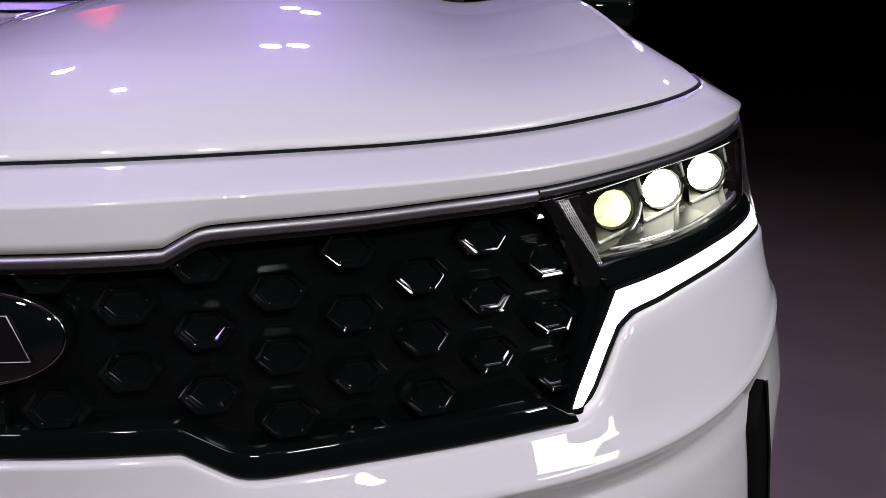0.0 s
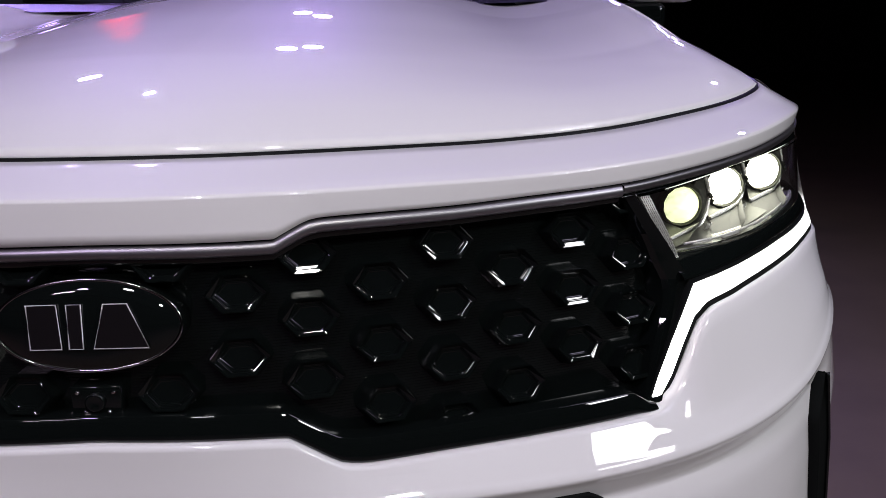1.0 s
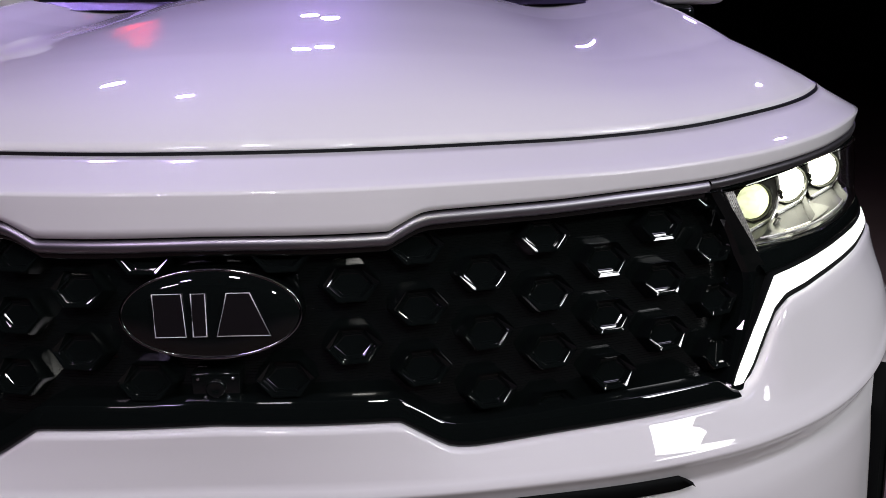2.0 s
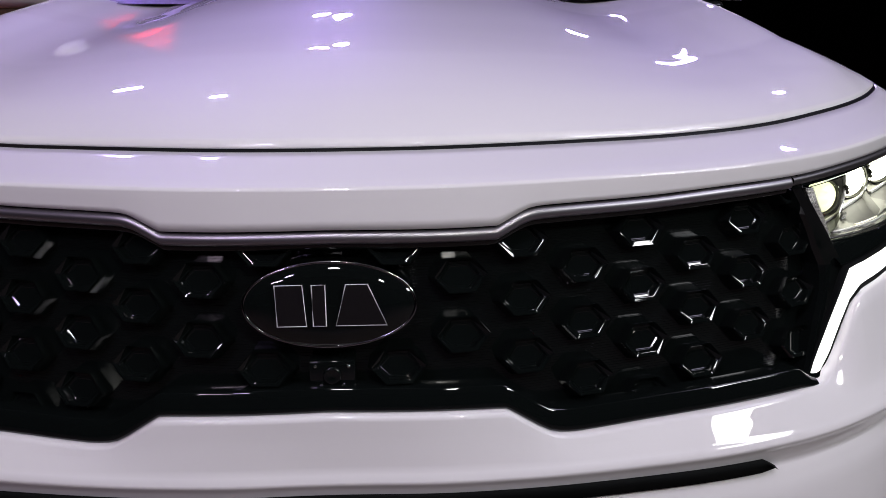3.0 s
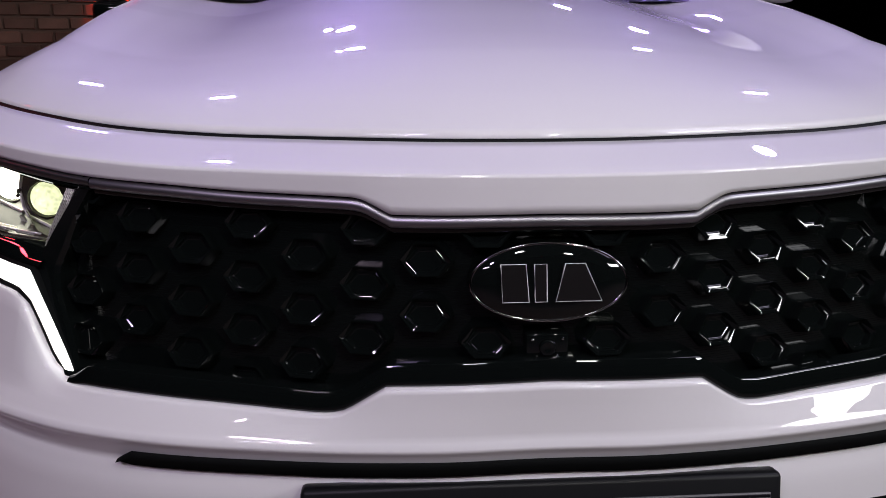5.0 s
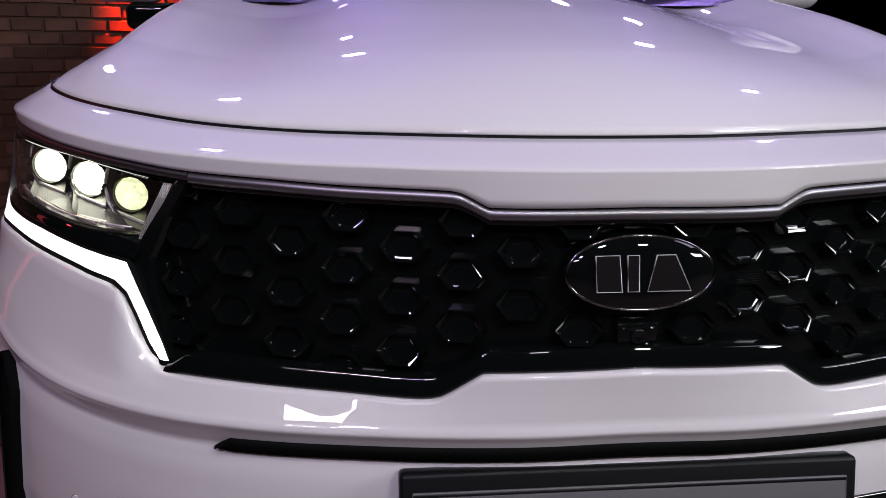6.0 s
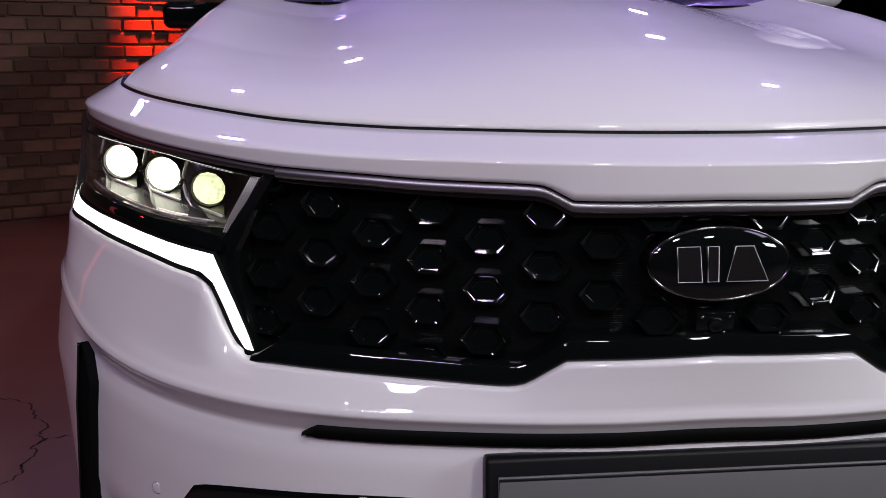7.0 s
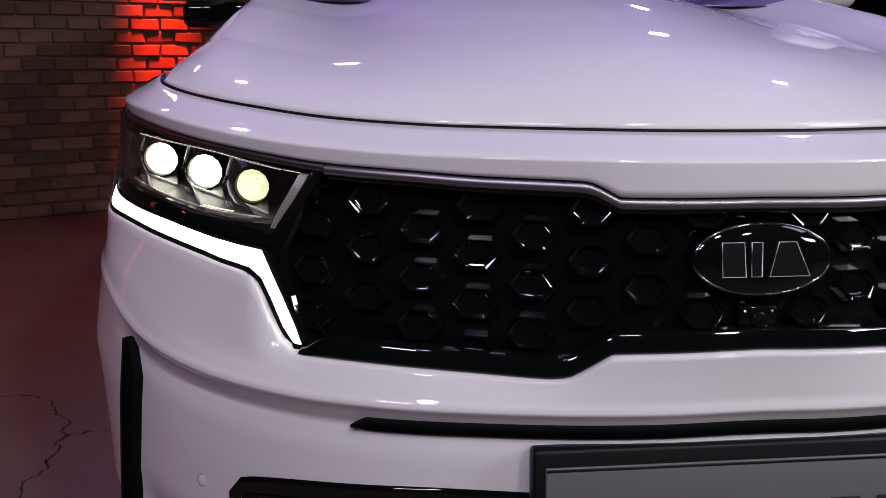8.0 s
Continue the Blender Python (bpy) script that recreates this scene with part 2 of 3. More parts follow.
def prism(outline, depth, m=None, bm=None):
    """A flat outline in x, z pushed back by depth along y."""
    bm = bm or bmesh.new()
    m = m or Matrix()
    a = [bm.verts.new(m @ Vector((x, 0, z))) for x, z in outline]
    b = [bm.verts.new(m @ Vector((x, depth, z))) for x, z in outline]
    bm.faces.new(a)
    bm.faces.new(b[::-1])
    for i in range(len(a)):
        j = (i + 1) % len(a)
        bm.faces.new((a[i], b[i], b[j], a[j]))
    return bm


# ---------------------------------------------------------------- room


def lamp_can(place, width, aim=AIM):
    """A black theatre can behind a lamp's lens, hung on a rod from the ceiling."""
    m = look(place, aim)
    r = width / 2
    root = new("spot_or_fill_lamp")
    root.matrix_world = Matrix.Translation(place)
    tagged(root, "black can on a ceiling rod, for a spot or front fill lamp", "lamp", "hall spot lamps")
    bm = disc_solid([(r * 1.25, -0.005), (r * 1.25, 0.30), (r * 0.9, 0.36), (r * 0.3, 0.37)], m @ Matrix.Translation((0, 0, 0.012)), 24)
    bpy.context.view_layer.update()
    part("can", bm, DULL, root)
    part("rod", tube([Vector(place) + Vector((0, 0, 0.05)), Vector((place[0], place[1], 6.02))], 0.02, 8), DULL, root)


for place, watts, width, colour, spread in SPOTS_AND_FILL:
    lamp_can(place, width)
lamp_can(RED_WASH[0], 0.3, RED_WASH[1])


def panel_fixture(name, label, m, w, h, on_floor=False):
    """A thin black housing behind a flat lamp, on a rod from the ceiling or a stand on the floor."""
    c = m.translation
    root = new(name)
    root.matrix_world = Matrix.Translation((c.x, c.y, 0.0 if on_floor else 6.0))
    bpy.context.view_layer.update()
    tagged(root, label, "lamp")
    back = m @ Vector((0, 0, 0.07))
    part("housing", box(w + 0.08, h + 0.08, 0.06, m @ Matrix.Translation((0, 0, 0.045)), 0.01), DULL, root)
    part("rod", tube([back, Vector((back.x, back.y, 0.02 if on_floor else 6.02))], 0.02, 8), DULL, root)
    if on_floor:
        part("foot", disc_solid([(0.22, 0.0), (0.22, 0.02), (0.03, 0.03)], Matrix.Translation((back.x, back.y, 0.0)), 24), DULL, root)


panel_fixture("soft_fill", "large soft panel added as fill, in a black housing", look((3.75, -0.5, 4.6), AIM), 2.1, 1.25)
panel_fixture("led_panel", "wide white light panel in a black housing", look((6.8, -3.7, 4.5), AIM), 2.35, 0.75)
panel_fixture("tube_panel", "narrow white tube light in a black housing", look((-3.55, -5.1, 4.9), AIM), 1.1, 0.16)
panel_fixture("red_streak_bar", "added red bar on a floor stand, for the car's red streak", look((-4.4, 2.2, 1.25), (-1.6, 1.4, 0.3)), 0.22, 1.7, True)
panel_fixture("red_downlight", "small red downlight hung close to the brick wall", look((-1.487, 4.355, 2.9), (-1.588, 4.56, 1.15)), 0.20, 0.20)
room = bmesh.new()
sheet([[Vector((-14, -12, 0)), Vector((14, -12, 0))], [Vector((-14, 26, 0)), Vector((14, 26, 0))]], room)
floor = tagged(link("floor", room, FLOORM), "worn painted concrete floor with a cracked surface", "floor", kind="structure")
for nm, c, s in (("wall_south", (0, -12.1, 3), (28, 0.2, 6)), ("wall_east", (14.1, 7, 3), (0.2, 38, 6)), ("wall_west", (-14.1, 7, 3), (0.2, 38, 6)), ("wall_north", (0, 26.1, 3), (28, 0.2, 6))):
    tagged(link(nm, box(*s, pose(*c)), DARKWALL, smooth=False), "dark unlit studio wall", "wall", kind="structure")
tagged(link("ceiling", box(28, 38, 0.2, pose(0, 7, 6.1)), DARKWALL, smooth=False), "dark unlit studio ceiling", "ceiling", kind="structure")

# ---------------------------------------------------------------- the car's lines
SEAM = Level((0, 0.085, 0.934), (0.2, 0.090, 0.933), (0.4, 0.094, 0.932), (0.5, 0.093, 0.934), (0.6, 0.092, 0.938), (0.7, 0.088, 0.946), (0.80, 0.072, 0.957), (0.85, 0.062, 0.965), (0.88, 0.056, 0.973), (0.914, 0.066, 0.982))
RIDGE = Level((0, 0.0, 0.905), (0.4, 0.0, 0.904), (0.6, 0.0, 0.911), (0.75, 0.0, 0.926), (0.85, 0.0, 0.940), (0.914, 0.004, 0.945))
TRIM = Level((0, 0.003, 0.861), (0.181, 0.003, 0.8585), (0.184, 0.003, 0.8595), (0.190, 0.003, 0.8627), (0.200, 0.003, 0.8680), (0.210, 0.003, 0.8730), (0.217, 0.003, 0.8757), (0.226, 0.003, 0.8773), (0.24, 0.003, 0.8779), (0.35, 0.003, 0.879), (0.45, 0.003, 0.883), (0.555, 0.003, 0.887),
             (0.65, 0.003, 0.896), (0.75, 0.003, 0.907), (0.82, 0.003, 0.917), (0.87, 0.004, 0.924), (0.914, 0.006, 0.930))
UPPER = Level((0, -0.030, 0.6653), (0.17, -0.034, 0.6583), (0.183, -0.0345, 0.6573), (0.187, -0.035, 0.6553), (0.195, -0.0353, 0.6498), (0.21, -0.036, 0.6395), (0.222, -0.037, 0.6313), (0.232, -0.038, 0.6255), (0.242, -0.0386, 0.6226), (0.262, -0.040, 0.6208), (0.35, -0.044, 0.6228), (0.45, -0.0510, 0.6260), (0.55, -0.0538, 0.6275),
(0.572, -0.0525, 0.6270), (0.590, -0.046, 0.6330), (0.602, -0.043, 0.6460), (0.623, -0.039, 0.6910), (0.634, -0.036, 0.7170), (0.651, -0.033, 0.7285), (0.69, -0.028, 0.7330), (0.722, -0.026, 0.7390), (0.77, -0.024, 0.7450), (0.835, -0.024, 0.7510), (0.87, -0.027, 0.7530), (0.905, -0.037, 0.7530), (0.93, -0.039, 0.7520), (0.952, -0.036, 0.7500))
CREASE = Level((0, -0.028, 0.586), (0.15, -0.042, 0.584), (0.3, -0.062, 0.582), (0.45, -0.077, 0.581), (0.54, -0.080, 0.581), (0.6, -0.081, 0.5830), (0.667, -0.081, 0.5875), (0.726, -0.081, 0.597), (0.774, -0.081, 0.610), (0.80, -0.080, 0.621), (0.82, -0.080, 0.633), (0.85, -0.072, 0.652), (0.88, -0.063, 0.666), (0.905, -0.053, 0.672), (0.93, -0.043, 0.674), (0.952, -0.032, 0.674)).soften(0.018)
# the bumper's face between the two lines, without the upper line's turns
FACE = Level((0, -0.030, 0.6650), (0.17, -0.034, 0.6580), (0.262, -0.0385, 0.6208), (0.35, -0.0446, 0.6228), (0.45, -0.0518, 0.6260), (0.5, -0.0532, 0.6268), (0.55, -0.0544, 0.6275), (0.6, -0.0547, 0.630), (0.65, -0.0544, 0.634), (0.7, -0.0547, 0.645), (0.8, -0.054, 0.69), (0.88, -0.045, 0.72), (0.952, -0.031, 0.72)).soften(0.02)
MID = lambda x: CREASE(x, 0.0035, 0.009).lerp(FACE(x), 0.6)
recess = pchip([0, 0.70, 0.78, 0.83, 0.952], [1.0, 1.0, 0.75, 0.0, 0.0])

car = new("car")
tagged(car, "white pearl SUV with lit headlamps and black honeycomb grille", "car")


def hood_sheet():
    rise = pchip([0, 0.05, 0.12, 0.3, 0.6, 0.9, 1.2, 1.6], [0, 0.022, 0.046, 0.088, 0.135, 0.173, 0.206, 0.235])
    side = pchip([0, 0.5, 0.66, 0.76, 0.80, 0.83, 0.87], [1.0, 1.0, 1.10, 1.20, 1.06, 0.74, 0.40])
    crown = pchip([0, 0.25, 0.5, 0.8, 1.1, 1.6], [0, 0, 0.003, 0.010, 0.019, 0.036])
    round_ = pchip([0, 0.25, 0.45, 0.8, 1.0, 1.4], [0, 0, 0.028, 0.050, 0.055, 0.06])
    n, rows = 161, []
    for j in range(81):
        v = j / 80
        row = []
        for i in range(n):
            u = 2 * i / (n - 1) - 1
            p = SEAM(u * 0.88, 0.005)
            y1 = 1.45 - 0.14 * u * u
            x = p.x * (1 - 0.05 * v)
            y = p.y + (y1 - p.y) * v
            a = abs(x)
            z = p.z + float(rise(y - p.y)) * float(side(a / (1 - 0.05 * v)))
            z += 0.06 * (0.16 - a * a) * min(1.0, (y - p.y) / 0.3)
            z += float(crown(y - p.y)) * max(0.0, 1 - (a / 0.78) ** 2)
            # the middle rounds off more towards the windscreen
            back = min(max((a - 0.45) / 0.50, 0), 1)
            z -= float(round_(y)) * a * a / math.sqrt(1 + (a / 0.5) ** 4) * (1 - back * back * (3 - 2 * back))
            # raised middle with a soft valley outside it, dying away towards the nose
            fade = min(max((y - 0.55) / 0.55, 0), 1) ** 1.2
            z += 0.012 * fade * (1 / (1 + math.exp((a - 0.40) / 0.030)) - 0.5)
            z -= 0.003 * fade * math.exp(-((a - 0.51) / 0.09) ** 2)
            z += 0.015 * min(max((y - 0.5) / 0.5, 0), 1) * math.exp(-((a - 0.74) / 0.11) ** 2)
            row.append(Vector((x, y, z + 0.005)))
        if j == 0:
            rows.append([p + Vector((0, 0.012, -0.012)) for p in row])
            rows.append([p + Vector((0, 0.003, -0.004)) for p in row])
        rows.append(row)
    return sheet(rows)


part("hood", hood_sheet(), PAINT, car, "white pearl bonnet with raised middle")

KINK = tuple(sg * x for sg in (-1, 1) for x in (0.181, 0.184, 0.190, 0.200, 0.210, 0.217, 0.226, 0.24))
XS = stations(-0.914, 0.914, 150, extra=KINK)
lip = lambda x: SEAM(x, 0.012, -0.02)
seam_edge = lambda x: SEAM(x, 0.0, -0.001)
over = lambda x: RIDGE(x, 0.0045, 0.0022)
under = lambda x: RIDGE(x, 0.0, -0.0025)
tuck = lambda x: TRIM(x, 0.02, -0.002)
part("nose_panel", facets([lip, lambda x: SEAM(x, 0.002, -0.002), seam_edge, over, RIDGE, under, TRIM, tuck], XS, [2, 1, 5, 1, 1, 4, 1]), PAINT, car, "white pearl nose panel above the grille")
# matt black strip in place of the shade inside the bonnet's front gap
part("seam_gap_shade", loft([lambda x: SEAM(x, 0.0015, -0.006), lambda x: SEAM(x, 0.0035, 0.0025), lambda x: SEAM(x, 0.03, 0.0)], XS, 1, False), DULL, car)

# satin trim along the grille's top, and dark strip over the lamps
XT = stations(-0.556, 0.556, 110, extra=KINK)
part("grille_trim", facets([lambda x: TRIM(x, 0.006, -0.0022), lambda x: TRIM(x, 0.0024, -0.0026), lambda x: TRIM(x, 0.0002, -0.0048), lambda x: TRIM(x, -0.0010, -0.0072), lambda x: TRIM(x, -0.0012, -0.0108), lambda x: TRIM(x, 0.0006, -0.0150), lambda x: TRIM(x, 0.0030, -0.0162), lambda x: TRIM(x, 0.02, -0.0165)], XT, [1, 1, 1, 1, 1, 1, 1]), SATIN, car, "satin chrome strip along the grille top")

# black shell behind the grille and lamps
part("grille_back", loft([lambda x: TRIM(x, 0.05, -0.005), lambda x: UPPER(x, 0.10, 0.0)], stations(-0.585, 0.585, 80), 1, False), VOID, car)

XB = stations(-0.952, 0.952, 220, extra=(-0.64, -0.622, -0.60, -0.583, -0.262, -0.242, -0.232, -0.222, -0.21, -0.195, -0.187, -0.183, 0.183, 0.187, 0.195, 0.21, 0.222, 0.232, 0.242, 0.262, 0.583, 0.60, 0.622, 0.64))
wide = pchip([0, 0.80, 0.86, 0.90, 0.952], [0, 0, 0.5, 1.0, 1.0])
R = lambda x, d, z: CREASE(x, d * float(recess(abs(x))) - 0.020 * float(wide(abs(x))) * min(1.0, max(0.0, (-z - 0.01) / 0.11)) * (1 - 0.6 * min(1.0, max(0.0, (-z - 0.12) / 0.2))), z)
part("bumper", facets([lambda x: UPPER(x, 0.03, 0.002), lambda x: UPPER(x, 0.002, 0.0005), lambda x: UPPER(x, -0.0015, -0.002), MID, lambda x: CREASE(x, 0.0035, 0.009), lambda x: CREASE(x, -0.0015, 0.003), lambda x: CREASE(x, 0.0, -0.002),
                       lambda x: R(x, 0.0035, -0.0055), lambda x: R(x, 0.0200, -0.0370), lambda x: R(x, 0.0185, -0.041), lambda x: R(x, 0.012, -0.070), lambda x: R(x, 0.010, -0.13), lambda x: R(x, 0.012, -0.25), lambda x: R(x, 0.05, -0.36)], XB, [2, 1, 6, 4, 1, 1, 1, 4, 1, 3, 4, 4, 3]), PAINT, car, "white pearl front bumper with a sharp crease")

for sg in (-1, 1):
    xs = [sg * x for x in stations(0.913, 0.952, 40)]
    part("fender", loft([lambda x: SEAM(x, 0.03 + 0.9 * (abs(x) - 0.913), -0.03), lambda x: at(x, 0.066 + 0.9 * (abs(x) - 0.913), 0.981), lambda x: at(x, 0.032, 0.962), lambda x: at(x, 0.008, 0.938),
                         lambda x: at(x, -0.007, 0.90), lambda x: at(x, -0.018, 0.83), lambda x: UPPER(x, 0, 0)], xs, 4), PAINT, car, "white pearl front wing")


# ---------------------------------------------------------------- grille
def grille_d(z):
    """How far the grille's face lies inwards at height z: it leans back towards the top."""
    return 0.016 + (z - 0.87) * 0.16


def ribs():
    bm = bmesh.new()
    xs = stations(-0.60, 0.60, 50)
    rows = []
    z = 0.62
    while z < 0.90:
        for dz, dd in ((0, 0.0200), (0.0027, 0.0200)):
            rows.append([at(x, grille_d(z) + dd, z + dz) for x in xs])
        z += 0.0030
    return sheet(rows, bm)


part("grille_mesh", ribs(), RIBS, car, "fine ribbed dark plastic behind the grille cells", smooth=False)


def hexagon(hw, flat, h, d, skew=0.0):
    return [Vector((x, d, z)) for x, z in ((-flat, -h / 2), (flat, -h / 2), (hw, skew), (flat, h / 2), (-flat, h / 2), (-hw, skew))]


def ledge(hw, flat, h):
    """A ring of the ledge inside a cell: it falls back upwards and to both sides."""
    ps = [Vector((p.x, 0.0004 + 0.12 * max(0, abs(p.x) - 0.0107) + 0.19 * (p.z + 0.0154), p.z)) for p in hexagon(hw, flat, h, 0.0, -0.0025)]
    for p in ps[3:5]:
        p.y = 0.0095 if hw > 0.0245 else 0.0098
    return ps


def cell_mesh():
    """One raised cell: sloping flanks, a narrow rim, and a cup whose lower walls face up."""
    rings = [hexagon(0.0340, 0.0163, 0.0416, 0.0215), hexagon(0.0320, 0.0152, 0.0390, 0.004), hexagon(0.0308, 0.0146, 0.0377, 0.0), ledge(0.0250, 0.0118, 0.0305),
             ledge(0.0239, 0.0112, 0.0285), hexagon(0.0233, 0.0109, 0.0276, 0.0095), hexagon(0.0205, 0.0094, 0.0230, 0.0099), hexagon(0.0201, 0.0092, 0.0222, 0.0101)]
    bm = bmesh.new()
    vs = [[bm.verts.new(p) for p in r] for r in rings]
    for a, b in zip(vs, vs[1:]):
        for k in range(6):
            bm.faces.new((a[k], a[(k + 1) % 6], b[(k + 1) % 6], b[k]))
    bm.faces.new(vs[-1])
    bmesh.ops.bevel(bm, geom=[e for e in bm.edges if not e.is_boundary], offset=0.0008, segments=2, affect="EDGES")
    me = bpy.data.meshes.new("grille_cell")
    bmesh.ops.recalc_face_normals(bm, faces=bm.faces)
    bm.to_mesh(me)
    bm.free()
    me.materials.append(BLACK)
    return me


CELL = cell_mesh()
for k in range(-8, 9):
    x = 0.0714 * k
    for r in range(5):
        z = (0.869 if k % 2 == 0 else 0.839) - 0.0642 * r
        top, low = TRIM(x).z, UPPER(x).z
        if not low + 0.020 < z < top - 0.014 or (x / 0.105) ** 2 + ((z - 0.78) / 0.062) ** 2 < 1:
            continue
        p, q = at(x - 0.01, 0, z), at(x + 0.01, 0, z)
        turn = math.atan2(q.y - p.y, q.x - p.x)
        ob = new("grille_cell", CELL)
        ob.parent = car
        ob.matrix_local = Matrix.Translation(at(x, grille_d(z), z)) @ Matrix.Rotation(turn, 4, "Z") @ Matrix.Rotation(radians(-15), 4, "X")

# gloss frame: lip along the bottom, thin line along the top, panel beside the running light
XG = stations(-0.574, 0.574, 120, extra=(-0.262, -0.242, -0.232, -0.222, -0.21, -0.195, -0.187, -0.183, 0.183, 0.187, 0.195, 0.21, 0.222, 0.232, 0.242, 0.262))
low_end = lambda x: 1.0 - 0.7 * min(1.0, max(0.0, (abs(x) - 0.545) / 0.025))
LIP = lambda x, dd, dz: at(x, float(UPPER.d(abs(x))) + dd, min(float(UPPER.z(abs(x))), 0.6290 if abs(x) > 0.5 else 9.0) + dz * low_end(x))
part("grille_lip", facets([lambda x: LIP(x, 0.02, 0.001), lambda x: LIP(x, 0.0072, 0.0016), lambda x: LIP(x, 0.0060, 0.0030), lambda x: LIP(x, 0.0056, 0.0050), lambda x: LIP(x, 0.0064, 0.0100), lambda x: LIP(x, 0.0080, 0.0150), lambda x: LIP(x, 0.0100, 0.0200), lambda x: LIP(x, 0.0122, 0.0248), lambda x: LIP(x, 0.0130, 0.0260), lambda x: LIP(x, 0.0140, 0.0265), lambda x: LIP(x, 0.034, 0.0275)], XG, [1, 1, 1, 1, 1, 1, 1, 1, 1, 1]), BLACK, car, "gloss black lip along the grille bottom")
part("grille_top_line", loft([lambda x: TRIM(x, 0.007, -0.016), lambda x: TRIM(x, 0.008, -0.021), lambda x: TRIM(x, 0.012, -0.024), lambda x: TRIM(x, 0.035, -0.026)], XT, 3), BLACK, car)


def side_x(z):
    """Outer border of the grille area at height z: down along the lamp, then along the running light's leg."""
    return float(pchip([0.625, 0.70, 0.765, 0.791, 0.872, 0.90], [0.583, 0.607, 0.632, 0.620, 0.573, 0.559])(z))


for sg in (-1, 1):
    rows = []
    for i in range(25):
        z = 0.622 + (0.892 - 0.622) * i / 24
        xr = side_x(z)
        xl = xr - 0.018 - 0.014 * math.exp(-((z - 0.775) / 0.04) ** 2)
        ps = []
        for k in range(7):
            f = k / 6
            d = grille_d(z) - 0.004 + (0.026 if k == 0 else 0.004 if k == 1 else 0.0) - 0.010 * f
            ps.append(at(sg * (xl + (xr - xl) * f), d, z))
        rows.append(ps)
    part("grille_side_panel", sheet(rows), BLACK, car, smooth=False)

# emblem: dark oval with a chrome rim and three outlined plain blocks
emblem = new("emblem")
emblem.parent = car
lean = Matrix.Translation((0, -0.004, 0.782)) @ Matrix.Rotation(radians(-7), 4, "X")
tilt = lean @ Matrix.Rotation(radians(90), 4, "X")
oval = tilt @ Matrix.Diagonal((0.0925, 0.0463, 1, 1))
bm = disc_solid([(1.0, -0.03), (1.0, -0.002), (0.97, 0.0015), (0.6, 0.004), (0.2, 0.005)], oval, 72)
part("emblem_plate", bm, BLACK, emblem, "gloss black domed oval plate")
rim = [tilt @ Vector((0.0915 * math.cos(a), 0.0453 * math.sin(a), 0.0)) for a in np.linspace(0, 2 * math.pi, 73)[:-1]]
part("emblem_rim", tube(rim, 0.0019, 8, closed=True), DARKCHROME, emblem, "chrome oval rim")
MARKEDGE = material("emblem_bright_edge", (0.62, 0.60, 0.62), 0.4, 0.3)
MARK = material("emblem_dark_chrome", (0.34, 0.32, 0.33), 0.22, 1.0)
for outline in ([(-0.057, 0.022), (-0.028, 0.022), (-0.024, -0.022), (-0.055, -0.022)], [(-0.018, 0.022), (-0.004, 0.022), (-0.003, -0.022), (-0.017, -0.022)], [(0.018, 0.022), (0.041, 0.022), (0.061, -0.022), (0.007, -0.022)]):
    mk = part("mark", prism(outline, 0.004, lean @ Matrix.Translation((0, -0.0065, 0))), MARK, emblem, smooth=False)
    part("mark_edge", tube([lean @ Vector((x, -0.0068, z)) for x, z in outline], 0.0008, 6, closed=True), MARKEDGE, mk)

# small sensor block below the emblem
pod = part("camera_pod", box(0.05, 0.02, 0.032, Matrix.Translation((0, 0.004, 0.703)), 0.0015), BLACK, car)
part("camera_eye", disc_solid([(0.010, 0), (0.010, 0.004), (0.008, 0.005), (0.004, 0.003)], Matrix.Translation((0, -0.006, 0.703)) @ Matrix.Rotation(radians(90), 4, "X"), 24), BLACK, pod)
for x, z in ((-0.018, 0.713), (0.018, 0.713), (-0.012, 0.692), (0.012, 0.692)):
    part("screw", disc_solid([(0.002, 0), (0.002, 0.0015), (0.001, 0.002)], Matrix.Translation((x, -0.0055, z)) @ Matrix.Rotation(radians(90), 4, "X"), 10), CHROME, pod)

# ---------------------------------------------------------------- headlamps
LENS_TOP = Level((0.56, 0.0, 0.868), (0.62, 0.0, 0.875), (0.68, 0.0, 0.884), (0.74, 0.0, 0.893), (0.85, 0.0, 0.897), (0.914, 0.0, 0.894))
LENS_LOW = Level((0.56, 0.012, 0.790), (0.62, 0.012, 0.792), (0.70, 0.004, 0.793), (0.77, -0.004, 0.799), (0.85, -0.006, 0.808), (0.914, -0.008, 0.812))
RUN_TOP = Level((0.615, -0.026, 0.764), (0.66, -0.020, 0.765), (0.70, -0.014, 0.767), (0.745, -0.012, 0.7725), (0.79, -0.012, 0.778), (0.854, -0.014, 0.782), (0.89, -0.018, 0.785), (0.918, -0.022, 0.788))


def inner_x(z):
    return float(pchip([0.78, 0.791, 0.872, 0.90], [0.620, 0.616, 0.571, 0.556])(z))


